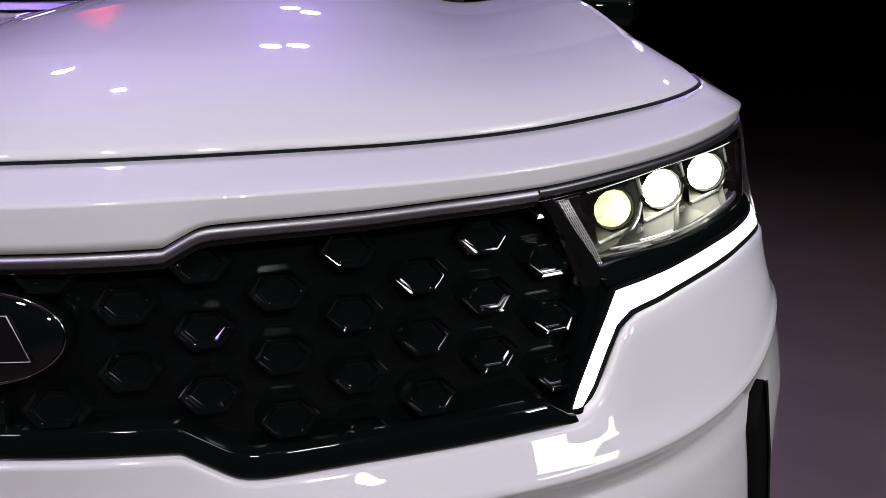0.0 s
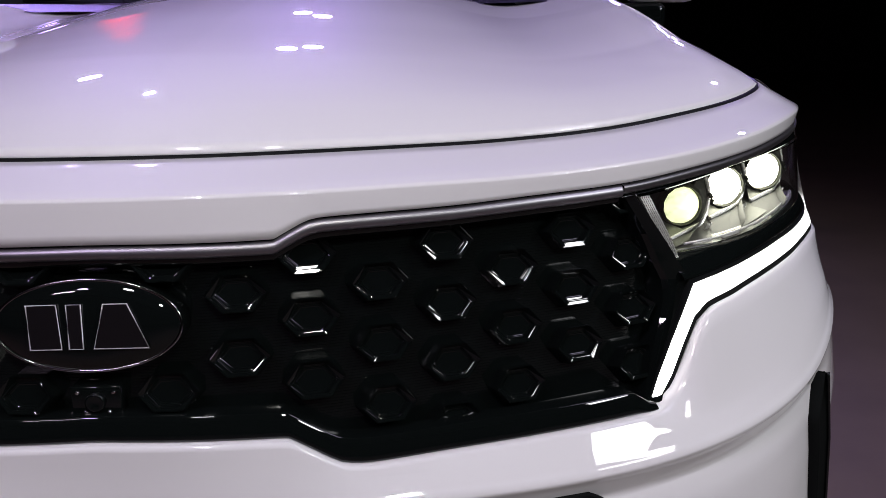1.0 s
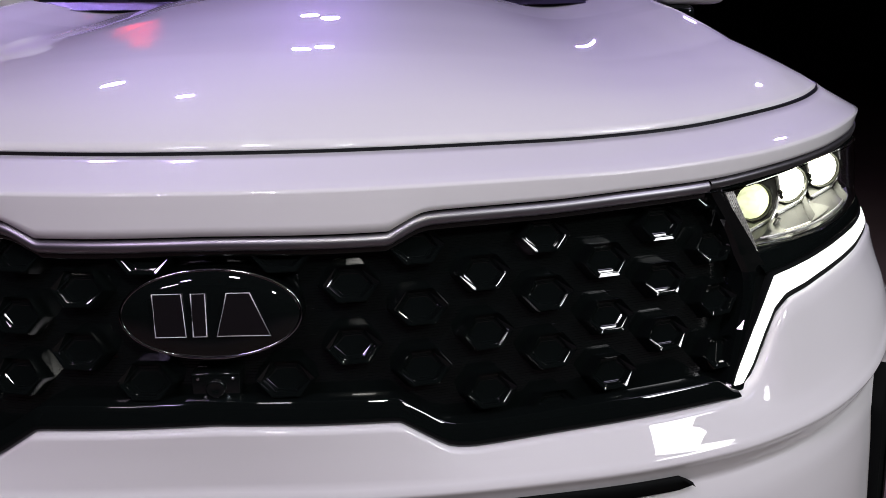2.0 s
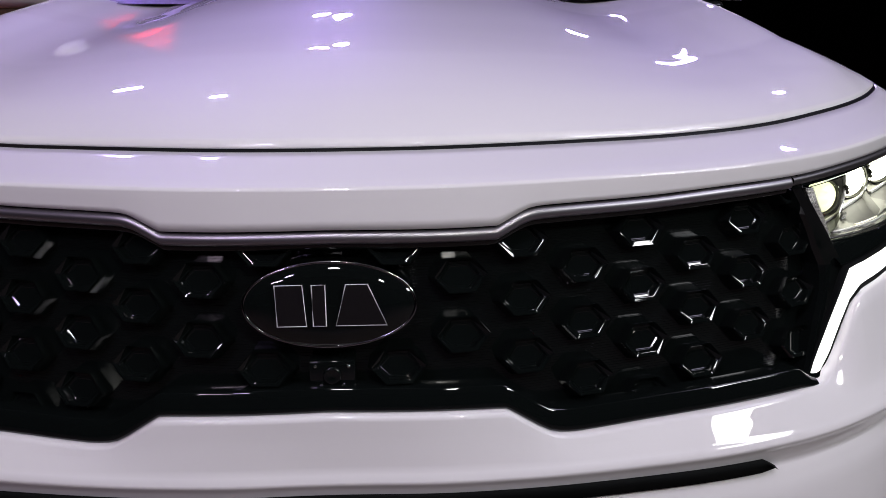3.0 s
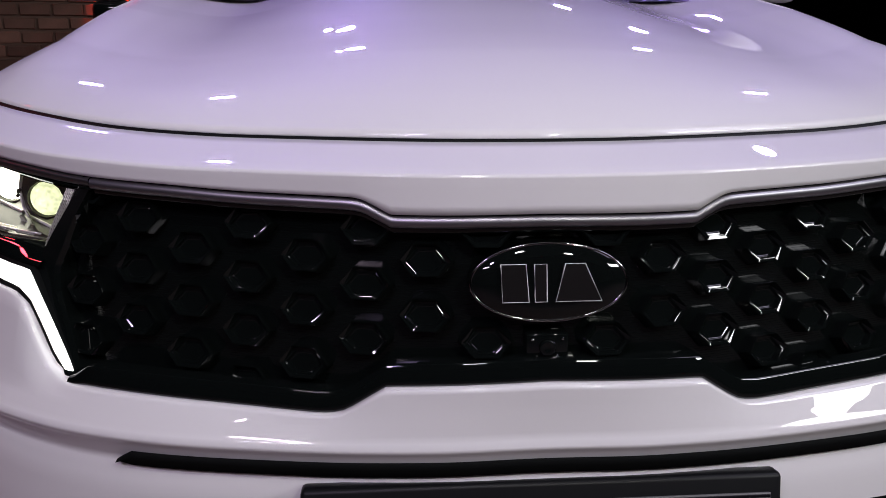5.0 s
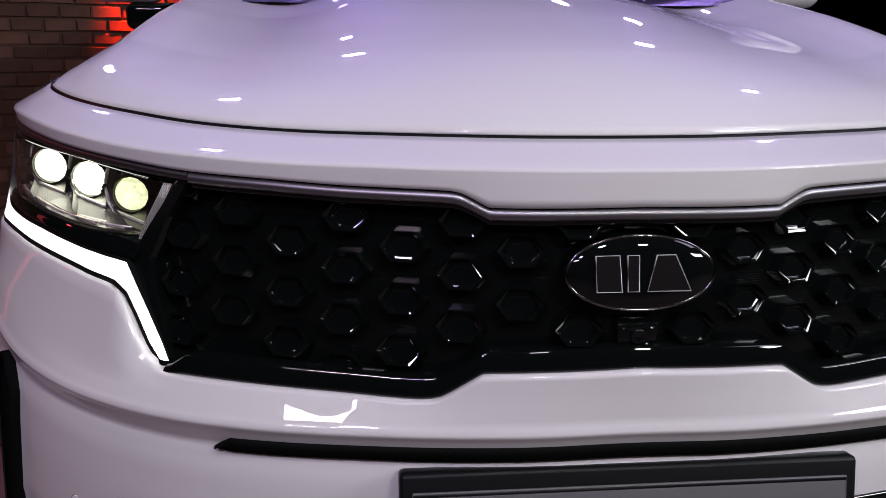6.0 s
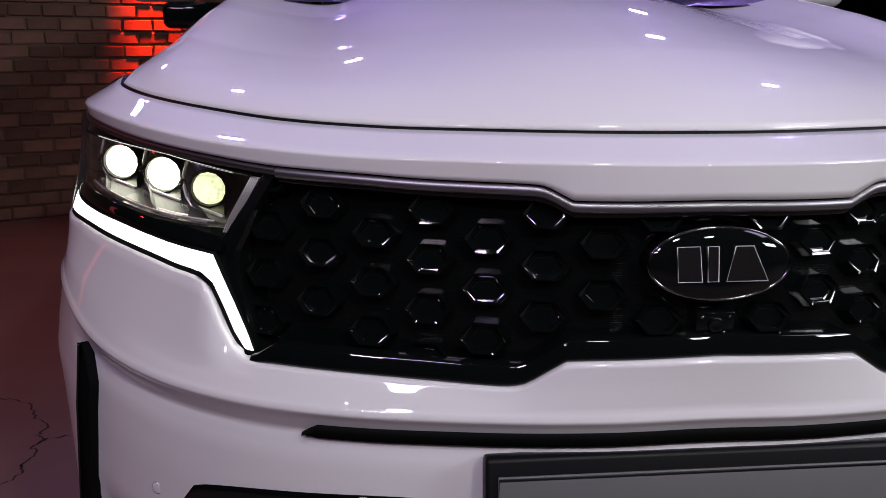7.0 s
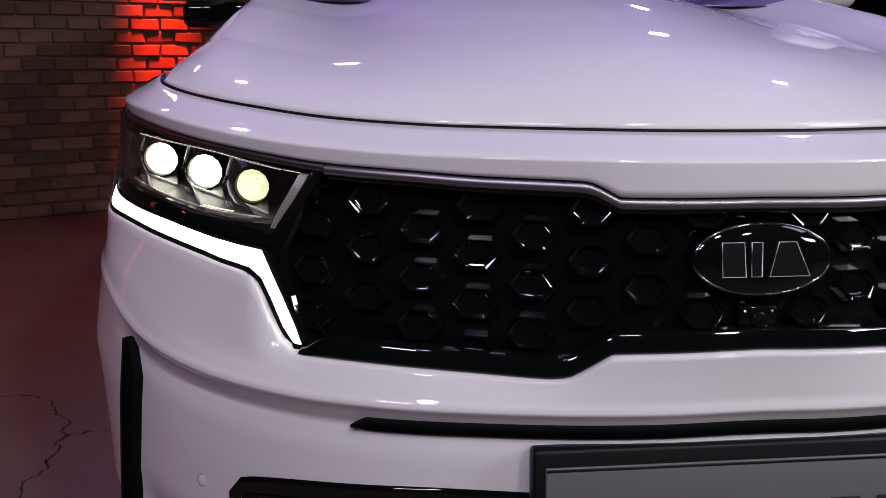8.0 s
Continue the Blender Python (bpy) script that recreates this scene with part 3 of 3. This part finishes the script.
def headlamp(sg):
    lampo = new("headlamp")
    lampo.parent = car
    # bands above and below the clear cover
    xs = [sg * x for x in stations(0.556, 0.916, 50)]
    brow = part("brow_strip", loft([lambda x: TRIM(x, 0.004, -0.0015), lambda x: TRIM(x, -0.002, -0.004), lambda x: TRIM(x, -0.001, -0.011), lambda x: TRIM(x, 0.003, -0.0135)], xs, 3), SMOKED, lampo, "smoked metal strip over the lamp")
    part("brow", loft([lambda x: TRIM(x, 0.006, -0.012), lambda x: TRIM(x, 0.005, -0.0145), lambda x: LENS_TOP(x, 0.004, 0.002), lambda x: LENS_TOP(x, 0.03, 0.006)], xs, 3), BLACK, lampo)
    xs = [sg * x for x in stations(0.622, 0.920, 50)]
    part("chin_strip", loft([lambda x: LENS_LOW(x, 0.03, 0), lambda x: LENS_LOW(x, 0.003, -0.001), lambda x: (LENS_LOW(x) + RUN_TOP(x)) / 2 + (at(x, -0.002, 0) - at(x, 0, 0)), lambda x: RUN_TOP(x, 0.004, 0.003), lambda x: RUN_TOP(x, 0.03, 0.0)], xs, 3), BLACK, lampo)
    # cavity
    xs = [sg * x for x in stations(0.57, 0.914, 40)]
    part("bowl", loft([lambda x: LENS_TOP(x, 0.010, 0), lambda x: LENS_TOP(x, 0.04, 0.008), lambda x: LENS_TOP(x, 0.13, 0.014), lambda x: (LENS_TOP(x, 0.22) + LENS_LOW(x, 0.22)) / 2, lambda x: LENS_LOW(x, 0.14, 0.002), lambda x: LENS_LOW(x, 0.010, 0)], xs, 4), LAMPDARK, lampo, "dark lamp bowl")
    # projectors, each behind a bright angular bracket with a dark funnel and a step below
    right = Vector((1, 0.9 * sg, 0.06 * sg)).normalized()
    up = Vector((0, 0, 1))
    fwd = Vector((0.9 * sg, -1, 0)).normalized()
    for i, (x, y, z, r, eye) in enumerate(((0.662, 0.272, 0.834, 0.0254, (0.666, 0.312, 0.830)), (0.741, 0.353, 0.843, 0.0270, (0.748, 0.397, 0.840)), (0.826, 0.452, 0.850, 0.0270, (0.830, 0.473, 0.850)))):
        aim = Vector((sg * 0.12, -1, -0.02)).normalized()
        m = Matrix.Translation((sg * eye[0], eye[1] + 0.005, eye[2])) @ aim.to_track_quat("Z", "Y").to_matrix().to_4x4()
        barrel = part("projector", disc_solid([(r * 1.05, -0.05), (r * 1.10, -0.01), (r * 1.10, 0.0), (r * 1.06, 0.002), (r * 1.02, 0.001), (r * 0.99, -0.004)], m, 40), LAMPDARK, lampo, "projector barrel")
        part("projector_glass", disc_solid([(r * 0.985, -0.003), (r * 0.94, 0.004), (r * 0.75, 0.010), (r * 0.45, 0.014), (r * 0.15, 0.0155)], m, 40), BEAM2 if i == 0 else BEAM, barrel, "pale yellow dimmed lens" if i == 0 else "glowing white lens")
        ring = []
        for w in np.linspace(0, 2 * math.pi, 15) + 0.2:
            ring.append([m @ Vector((r * f * math.cos(w), r * f * math.sin(w), h)) for f, h in ((1.00, 0.0065), (1.04, 0.0085), (1.22, 0.004), (1.24, -0.006))])
        part("bezel", sheet(ring), TRAY, barrel, "faceted grey bezel", smooth=False)
        part("lens_ring", tube([m @ Vector((r * 1.13 * math.cos(w), r * 1.13 * math.sin(w), 0.003)) for w in np.linspace(-0.1 * math.pi, 1.1 * math.pi, 22) + math.pi], 0.0011, 6), SMOKED, lampo)
        c = Vector((sg * x, y + (0.026 if i == 2 else 0.040), z))
        q = lambda a, b, e=0.0: c + right * (a * sg) + up * b + fwd * e
        path = [(0.024, 0.0405), (0.037, 0.012), (0.0365, -0.003), (0.032, -0.018), (0.021, -0.029), (-0.050, -0.0355)]
        k = 0.022 if i == 0 else 0.017
        part("bracket", tube([q(a, b, k) for a, b in path], 0.0027, 6), REFLECTOR, lampo, "satin silver bracket round the lens", smooth=False)
        part("top_bar", tube([q(a, b, k) for a, b in ((-0.034, 0.0395), (0.0, 0.0410), (0.024, 0.0405))], 0.0019, 6), BAR if i < 2 else WHITE_BAR, lampo, smooth=False)
        # funnel from the bracket back to the lens
        ring = [q(u, v, k - 0.001) for u, v in (*path[:5], (-0.010, -0.0315), (-0.050, -0.0355))]
        inward = [(m.inverted() @ p).to_2d().normalized() * r * 1.22 for p in ring]
        funnel = [[p.lerp(m @ Vector((e.x, e.y, 0.003)), f) for p, e in zip(ring, inward)] for f in (0.0, 0.08, 0.55, 1.0)]
        part("tray", sheet(funnel), SATINFLOOR, lampo, "satin reflector tray")
        low = LENS_LOW(sg * (x - 0.012), 0.016, 0.003)
        step = [[q(-0.050, -0.0365, k), q(0.0, -0.0330, k), q(0.021, -0.030, k), q(0.032, -0.020, k)]]
        step.append([p.lerp(p + (low - q(-0.01, -0.033, k)), 0.5) + Vector((0, 0.004, 0)) for p in step[0]])
        step.append([p + (low - q(-0.01, -0.033, k)) for p in step[0]])
        part("step", sheet(step), LAMPDARK, lampo, smooth=False)
        for j in range(3):
            part("fin", box(0.0014, 0.006, 0.010, Matrix.Translation(q(0.026 + 0.0045 * j, -0.034, k + 0.004)) @ Matrix.Rotation(radians(25 * sg), 4, "Y"), 0.0004), SILVER, lampo)
        for a, b in ((0.039, 0.004), (0.042, -0.002), (0.036, 0.007)):
            part("clip", box(0.005, 0.006, 0.005, Matrix.Translation(q(a, b, k + 0.002)) @ Matrix.Rotation(radians(30 * sg), 4, "Y"), 0.0008), TRAY, lampo)
    # satin floor of the lamp under the projectors
    floor_rows = []
    for x in stations(0.600, 0.895, 30):
        floor_rows.append([LENS_LOW(sg * x, d, h) for d, h in ((0.010, 0.0008), (0.022, 0.001), (0.024, 0.0025), (0.050, 0.0025), (0.10, 0.003), (0.13, 0.003))])
    part("reflector_floor", sheet(floor_rows), SATINFLOOR, lampo, "grey satin reflector floor", smooth=False)
    # silver strips that stand in for lens reflections along the floor's front edge
    for a, b in ((0.672, 0.700), (0.716, 0.742), (0.772, 0.800), (0.812, 0.862)):
        part("reflection_strip", tube([LENS_LOW(sg * x, 0.014, 0.0035) for x in np.linspace(a, b, 6)], 0.0018, 6), SILVER, lampo, "silver strip in place of a lens reflection")
    # ribbed reflector along the inner edge
    ledge = []
    for j in range(10):
        z = 0.789 + (0.869 - 0.789) * j / 9
        ledge.append([at(sg * (inner_x(z) + u), 0.009, z) for u in (0.004, 0.021)])
    part("reflector_back", sheet(ledge), LAMPDARK, lampo)
    for k in range(5):
        pts = []
        for j in range(33):
            z = 0.789 + (0.869 - 0.789) * j / 32
            pts.append(at(sg * (inner_x(z) + 0.0066 + 0.0026 * k), 0.0035 + (0.0009 if j % 2 else 0.0), z))
        part("reflector_rib", tube(pts, 0.0009, 5), REFLECTOR, lampo, smooth=False)
    for k in range(4):
        part("fin", box(0.0016, 0.010, 0.009, Matrix.Translation(at(sg * (0.617 + 0.0035 * k), 0.016, 0.824 - 0.004 * k)) @ Matrix.Rotation(radians(-30 * sg), 4, "Y"), 0.0004), SILVER, lampo)
    edge = [at(sg * (inner_x(z) + 0.0015), 0.003, z) for z in np.linspace(0.873, 0.787, 8)] + [LENS_LOW(sg * x, 0.004, 0.002) for x in stations(0.628, 0.70, 5)]
    part("cover_edge", tube(edge, 0.0007, 5), SMOKED, lampo)
    part("lower_bar", tube([LENS_LOW(sg * x, 0.013, 0.006) for x in stations(0.66, 0.885, 16)], 0.0017, 6), SILVER, lampo)
    part("upper_bar", tube([LENS_TOP(sg * x, 0.012, -0.003) for x in stations(0.62, 0.87, 16)], 0.0008, 6), WHITE_BAR, lampo)
    part("glow_line", tube([LENS_LOW(sg * x, 0.014, 0.0095) for x in stations(0.70, 0.745, 6)], 0.0012, 6), BAR, lampo)
    # clear cover
    cols = []
    for i in range(40):
        f = i / 39
        col = []
        for j in range(7):
            h = j / 6
            z0 = 0.791 + (0.872 - 0.791) * h
            x = inner_x(z0) + (0.914 - inner_x(z0)) * f
            a, b = LENS_LOW(sg * x), LENS_TOP(sg * x)
            col.append(a.lerp(b, h))
        cols.append(col)
    cover = part("clear_cover", sheet(cols), GLASS, lampo, "clear lamp cover")
    sol = cover.modifiers.new("thick", "SOLIDIFY")
    sol.thickness = 0.002
    sol.use_rim = False
    cover.visible_shadow = False
    # running light: a bar under the lamp that turns down beside the grille
    strip = bmesh.new()
    xs = stations(0.652, 0.918, 40)
    top = [RUN_TOP(sg * x) for x in xs]
    low = [UPPER(sg * x, 0.006, 0.0085) for x in xs]
    leg_in = [at(sg * x, -0.028, z) for x, z in ((0.628, 0.765), (0.615, 0.733), (0.601, 0.700), (0.587, 0.665), (0.577, 0.637))]
    leg_out = [at(sg * x, -0.032, z) for x, z in ((0.644, 0.7385), (0.628, 0.726), (0.615, 0.697), (0.601, 0.661), (0.588, 0.640))]
    a = leg_in[::-1] + top
    b = leg_out[::-1] + low
    rows = []
    for p, q in zip(a, b):
        out = Vector((0, -0.004, 0))
        rows.append([p + Vector((0, 0.001, 0)), p.lerp(q, 0.10) + out, p.lerp(q, 0.5) + out * 1.4, p.lerp(q, 0.90) + out, q + Vector((0, 0.001, 0))])
    sheet(rows, strip)
    part("running_light", strip, DRL, lampo, "glowing white running light")
    # dark gap between the running light and the bumper
    rows = []
    for q in b:
        rows.append([q + Vector((0, 0.001, 0.001)), q + Vector((0.004 * sg, 0.004, -0.007)), q + Vector((0.008 * sg, 0.02, -0.012))])
    part("running_light_gap", sheet(rows), VOID, lampo)
    rows = []
    for k, p in enumerate(a):
        side = Vector((-0.0025 * sg, 0, 0.001)) if k < len(leg_in) else Vector((0, 0, 0.0028))
        rows.append([p + Vector((0, -0.0012, 0)), p + side + Vector((0, -0.001, 0)), p + side * 1.6 + Vector((0, 0.022, 0))])
    part("running_light_rim", sheet(rows), VOID, lampo)
    return lampo


headlamp(1)
headlamp(-1)

# ---------------------------------------------------------------- lower bumper
XSL = stations(-0.498, 0.498, 60, extra=(-0.478, 0.478))
def slot_h(x):
    return min(1.0, (0.498 - abs(x)) / 0.020)
slot_t = lambda x: CREASE(x, 0.0050, -0.0180 - 0.0035 * (abs(x) / 0.5) ** 4 - 0.015 * (1 - slot_h(x)))
slot_b = lambda x: CREASE(x, 0.0110, -0.0370 - 0.0030 * (abs(x) / 0.5) ** 4 + 0.003 * (1 - slot_h(x)) ** 2)
part("bumper_slot", loft([lambda x: slot_t(x) + Vector((0, 0.012, 0)), slot_t, lambda x: (slot_t(x) + slot_b(x)) / 2 + Vector((0, 0.003, 0)), slot_b, lambda x: slot_b(x) + Vector((0, 0.012, 0))], XSL, 2, False), VOID, car, "matt black slot across the bumper")

XI = stations(-0.66, 0.66, 70)
it = lambda x: at(x, float(CREASE.d(abs(x))) + 0.007, float(pchip([0, 0.37, 0.51, 0.62, 0.65, 0.66], [0.466, 0.467, 0.459, 0.444, 0.431, 0.408])(abs(x))))
ib = lambda x: at(x, float(CREASE.d(abs(x))) + 0.010, 0.24 + 0.05 * (abs(x) / 0.7) ** 2)
intake = part("lower_intake", loft([lambda x: it(x) + Vector((0, 0.015, 0)), it, lambda x: it(x) + Vector((0, 0.001, -0.010)), lambda x: it(x).lerp(ib(x), 0.3) + Vector((0, 0.006, 0)), ib], XI, 2, False), BLACK, car, "gloss black lower intake")
for k in range(4):
    part("intake_bar", tube([it(x).lerp(ib(x), 0.2 + 0.2 * k) for x in stations(-0.64, 0.64, 40)], 0.005, 8), DULL, intake)

for sg in (-1, 1):
    rows = []
    for i in range(41):
        f = i / 40
        z = 0.600 - 0.40 * f
        w = min(1.0, 0.12 + f * 6)
        x1, x0 = 0.801 + 0.040 * f, 0.801 + 0.040 * f - 0.0205 * w
        d = -0.0795 + 0.006 * f - 0.005 * min(1.0, f * 4)
        rows.append([at(sg * x0, d + 0.02, z), at(sg * x0, d - 0.004, z), at(sg * (x0 + 0.004), d - 0.001, z), at(sg * (x0 * 0.4 + x1 * 0.6), d + 0.002, z), at(sg * x1, d - 0.006, z), at(sg * x1, d + 0.02, z)])
    vent = part("side_vent", sheet(rows), VOID, car, "tall black vent at the bumper corner")
    part("vent_edge", tube([r[4] + Vector((0, -0.001, 0)) for r in rows], 0.0024, 6), BLACK, vent, "gloss black outer edge")
    m = Matrix.Translation(at(sg * 0.70, float(CREASE.d(0.70)) + 0.0115, 0.410)) @ Vector((sg * 0.55, -1, 0)).to_track_quat("Z", "Y").to_matrix().to_4x4()
    sensor = part("parking_sensor_ring", disc_solid([(0.0098, -0.004), (0.0098, 0.0006), (0.0094, 0.0008)], m, 28), RUBBER, car)
    part("parking_sensor", disc_solid([(0.0091, -0.004), (0.0091, 0.0012), (0.0080, 0.0016)], m, 28), PAINT, sensor)

holder = part("plate_holder", box(0.586, 0.030, 0.150, Matrix.Translation((0, -0.020, 0.4625)) @ Matrix.Rotation(radians(-8), 4, "X"), 0.006), DULL, car, "matt black number plate holder")
pm = Matrix.Translation((0, -0.0375, 0.459)) @ Matrix.Rotation(radians(-8), 4, "X")
part("plate_rim", tube([pm @ Vector(p) for p in ((-0.276, 0, 0.054), (0.276, 0, 0.054), (0.276, 0, -0.06), (-0.276, 0, -0.06))], 0.003, 8, closed=True), DULL, holder)
plate = part("plate", box(0.555, 0.004, 0.116, pm, 0.0015), PLATE, holder, "grey show plate")
for k in range(7):
    part("plate_bar", box(0.040, 0.002, 0.055, pm @ Matrix.Translation((-0.195 + 0.065 * k, -0.0035, -0.025)), 0.0005), INK, plate)

# ---------------------------------------------------------------- cabin, mirrors, wheels: the rest of the car
rows = []
for i in range(17):
    u = i / 8 - 1
    rows.append([Vector((u * 0.74, 1.42 - 0.14 * u * u, 1.135)), Vector((u * 0.75, 1.49 - 0.13 * u * u, 1.148)), Vector((u * 0.75, 1.55 - 0.12 * u * u, 1.160))])
part("cowl", sheet(rows), DULL, car)
rows = []
for i in range(17):
    u = i / 8 - 1
    rows.append([Vector((u * (0.75 - 0.14 * t), 1.53 + 1.22 * t - 0.12 * u * u * (1 - 0.5 * t), 1.145 + 0.385 * t ** 0.92)) for t in np.linspace(0, 1, 9)])
part("windscreen", sheet(rows), SCREEN, car, "dark tinted windscreen")
rows = []
for i in range(17):
    u = i / 8 - 1
    rows.append([Vector((u * 0.62, y, z - 0.05 * u * u)) for y, z in ((2.73, 1.545), (3.1, 1.60), (3.6, 1.62), (4.3, 1.58), (4.65, 1.48), (4.78, 1.15), (4.80, 0.7), (4.74, 0.35))])
part("roof_and_tail", sheet(rows), PAINT, car)
for sg in (-1, 1):
    rows = []
    for y in np.linspace(1.33, 4.76, 24):
        w = 0.955 - 0.06 * max(0, (y - 4.0) / 0.76) ** 2
        rows.append([Vector((sg * a, y, z)) for a, z in ((w - 0.17, 1.06), (w - 0.06, 1.02), (w, 0.90), (w + 0.01, 0.70), (w - 0.01, 0.45), (w - 0.05, 0.28))])
    part("side_body", sheet(rows), PAINT, car)
    rows = []
    for t in np.linspace(0, 1, 12):
        y0, y1 = 1.35 + 3.35 * t, 2.73 + 1.75 * t
        rows.append([Vector((sg * 0.80, y0, 1.05)), Vector((sg * 0.62, y1, 1.51 + 0.06 * math.sin(3.1 * t)))])
    part("side_glass", sheet(rows), SCREEN, car)
    for y in (0.97, 3.78):
        m = Matrix.Translation((sg * 0.80, y, 0.365)) @ Matrix.Rotation(radians(90 * sg), 4, "Y")
        wheel = part("wheel", disc_solid([(0.25, -0.11), (0.335, -0.115), (0.363, -0.09), (0.365, 0.0), (0.363, 0.09), (0.335, 0.115), (0.25, 0.11)], m, 48), RUBBER, car)
        part("rim", disc_solid([(0.25, 0.09), (0.24, 0.112), (0.19, 0.10), (0.07, 0.10), (0.05, 0.115)], m, 30), SILVER, wheel)
    mir = new("door_mirror")
    mir.parent = car
    part("mirror_cap", box(0.215, 0.13, 0.165, Matrix.Translation((sg * 0.985, 1.74, 1.225)) @ Matrix.Rotation(radians(8 * sg), 4, "Z"), 0.045, seg=5), PAINT, mir, "white mirror cap")
    part("mirror_foot", box(0.19, 0.11, 0.075, Matrix.Translation((sg * 0.895, 1.74, 1.105)), 0.022, seg=4), BLACK, mir, "black mirror foot")
    part("mirror_glass", box(0.18, 0.006, 0.125, Matrix.Translation((sg * 0.985, 1.808, 1.225)) @ Matrix.Rotation(radians(8 * sg), 4, "Z"), 0.002), CHROME, mir)
for x0, x1 in ((-0.68, 0.02), (-0.02, 0.66)):
    part("wiper", tube([Vector((x0, 1.48, 1.170)), Vector(((x0 + x1) / 2, 1.53, 1.182)), Vector((x1, 1.57, 1.196))], 0.006, 8), DULL, car)

# ---------------------------------------------------------------- brick wall and floor cracks
ALONG = Vector((0.90, 0.436, 0)).normalized()
FOOT = Vector((-2.0, 4.37, 0))
turn = math.atan2(ALONG.y, ALONG.x)
wm = Matrix.Translation(FOOT) @ Matrix.Rotation(turn, 4, "Z")
wall = tagged(link("wall_brick", box(5.2, 0.25, 3.02, wm @ Matrix.Translation((-1.15, 0.135, 1.51))), MORTAR, smooth=False), "old rough brick wall partly lit red", "wall", kind="structure")
BW, BH, JOINT = 0.172, 0.0755, 0.011


def brick_mesh(seed):
    rng = random.Random(seed)
    bm = box(BW - JOINT, 0.05, BH - JOINT)
    bmesh.ops.bevel(bm, geom=bm.edges, offset=0.006, segments=1, affect="EDGES")
    for v in bm.verts:
        v.co += Vector((rng.uniform(-1, 1) * 0.005, rng.uniform(-1, 1) * 0.0025, rng.uniform(-1, 1) * 0.0035))
    me = bpy.data.meshes.new("brick")
    bm.to_mesh(me)
    bm.free()
    me.materials.append(BRICK)
    return me


BRICKS = [brick_mesh(k) for k in range(6)]
rng = random.Random(3)
near, rest = [], []
for r in range(40):
    for k in range(-21, 9):
        x = k * BW + (BW / 2 if r % 2 else 0)
        z = (r + 0.5) * BH
        m = wm @ Matrix.Translation((x, rng.uniform(0.016, 0.023), z)) @ Matrix.Rotation(radians(rng.uniform(-1, 1)), 4, "Y")
        (near if -0.95 < x < 1.25 and 0.0 < z < 1.65 else rest).append((rng.randrange(6), m))
verts, faces = [], []
for k, m in rest:
    me, base = BRICKS[k], len(verts)
    verts += [m @ v.co for v in me.vertices]
    faces += [[base + i for i in p.vertices] for p in me.polygons]
me = bpy.data.meshes.new("bricks")
me.from_pydata(verts, [], faces)
me.materials.append(BRICK)
ob = new("bricks", me)
ob.parent = wall
tagged(ob, "old rough bricks", kind="stuff")
for k, m in near:
    ob = new("brick", BRICKS[k])
    ob.parent = wall
    ob.matrix_local = m

CRACK = material("crack_dark", (0.03, 0.028, 0.03), 0.9)


def crack(points, seed):
    rng = random.Random(seed)
    pts = []
    for a, b in zip(points, points[1:]):
        for k in range(5):
            f = k / 5
            pts.append(Vector((a[0] + (b[0] - a[0]) * f + rng.uniform(-1, 1) * 0.006, a[1] + (b[1] - a[1]) * f + rng.uniform(-1, 1) * 0.008, 0.0008)))
    rows = []
    for i, p in enumerate(pts):
        w = 0.0022 + 0.0022 * rng.random()
        rows.append([p + Vector((-w, 0, 0)), p + Vector((w, 0, 0))])
    ob = link("crack", sheet(rows), CRACK, floor)
    return ob


crack([(-1.75, 1.52), (-1.56, 1.54), (-1.468, 1.535), (-1.39, 1.49), (-1.36, 1.40), (-1.296, 1.329), (-1.305, 1.27), (-1.28, 1.245), (-1.22, 1.262), (-1.10, 1.28)], 1)
crack([(-1.28, 1.245), (-1.30, 1.20), (-1.27, 1.16), (-1.29, 1.10), (-1.275, 1.05), (-1.31, 0.99), (-1.29, 0.9), (-1.33, 0.8), (-1.30, 0.6)], 2)
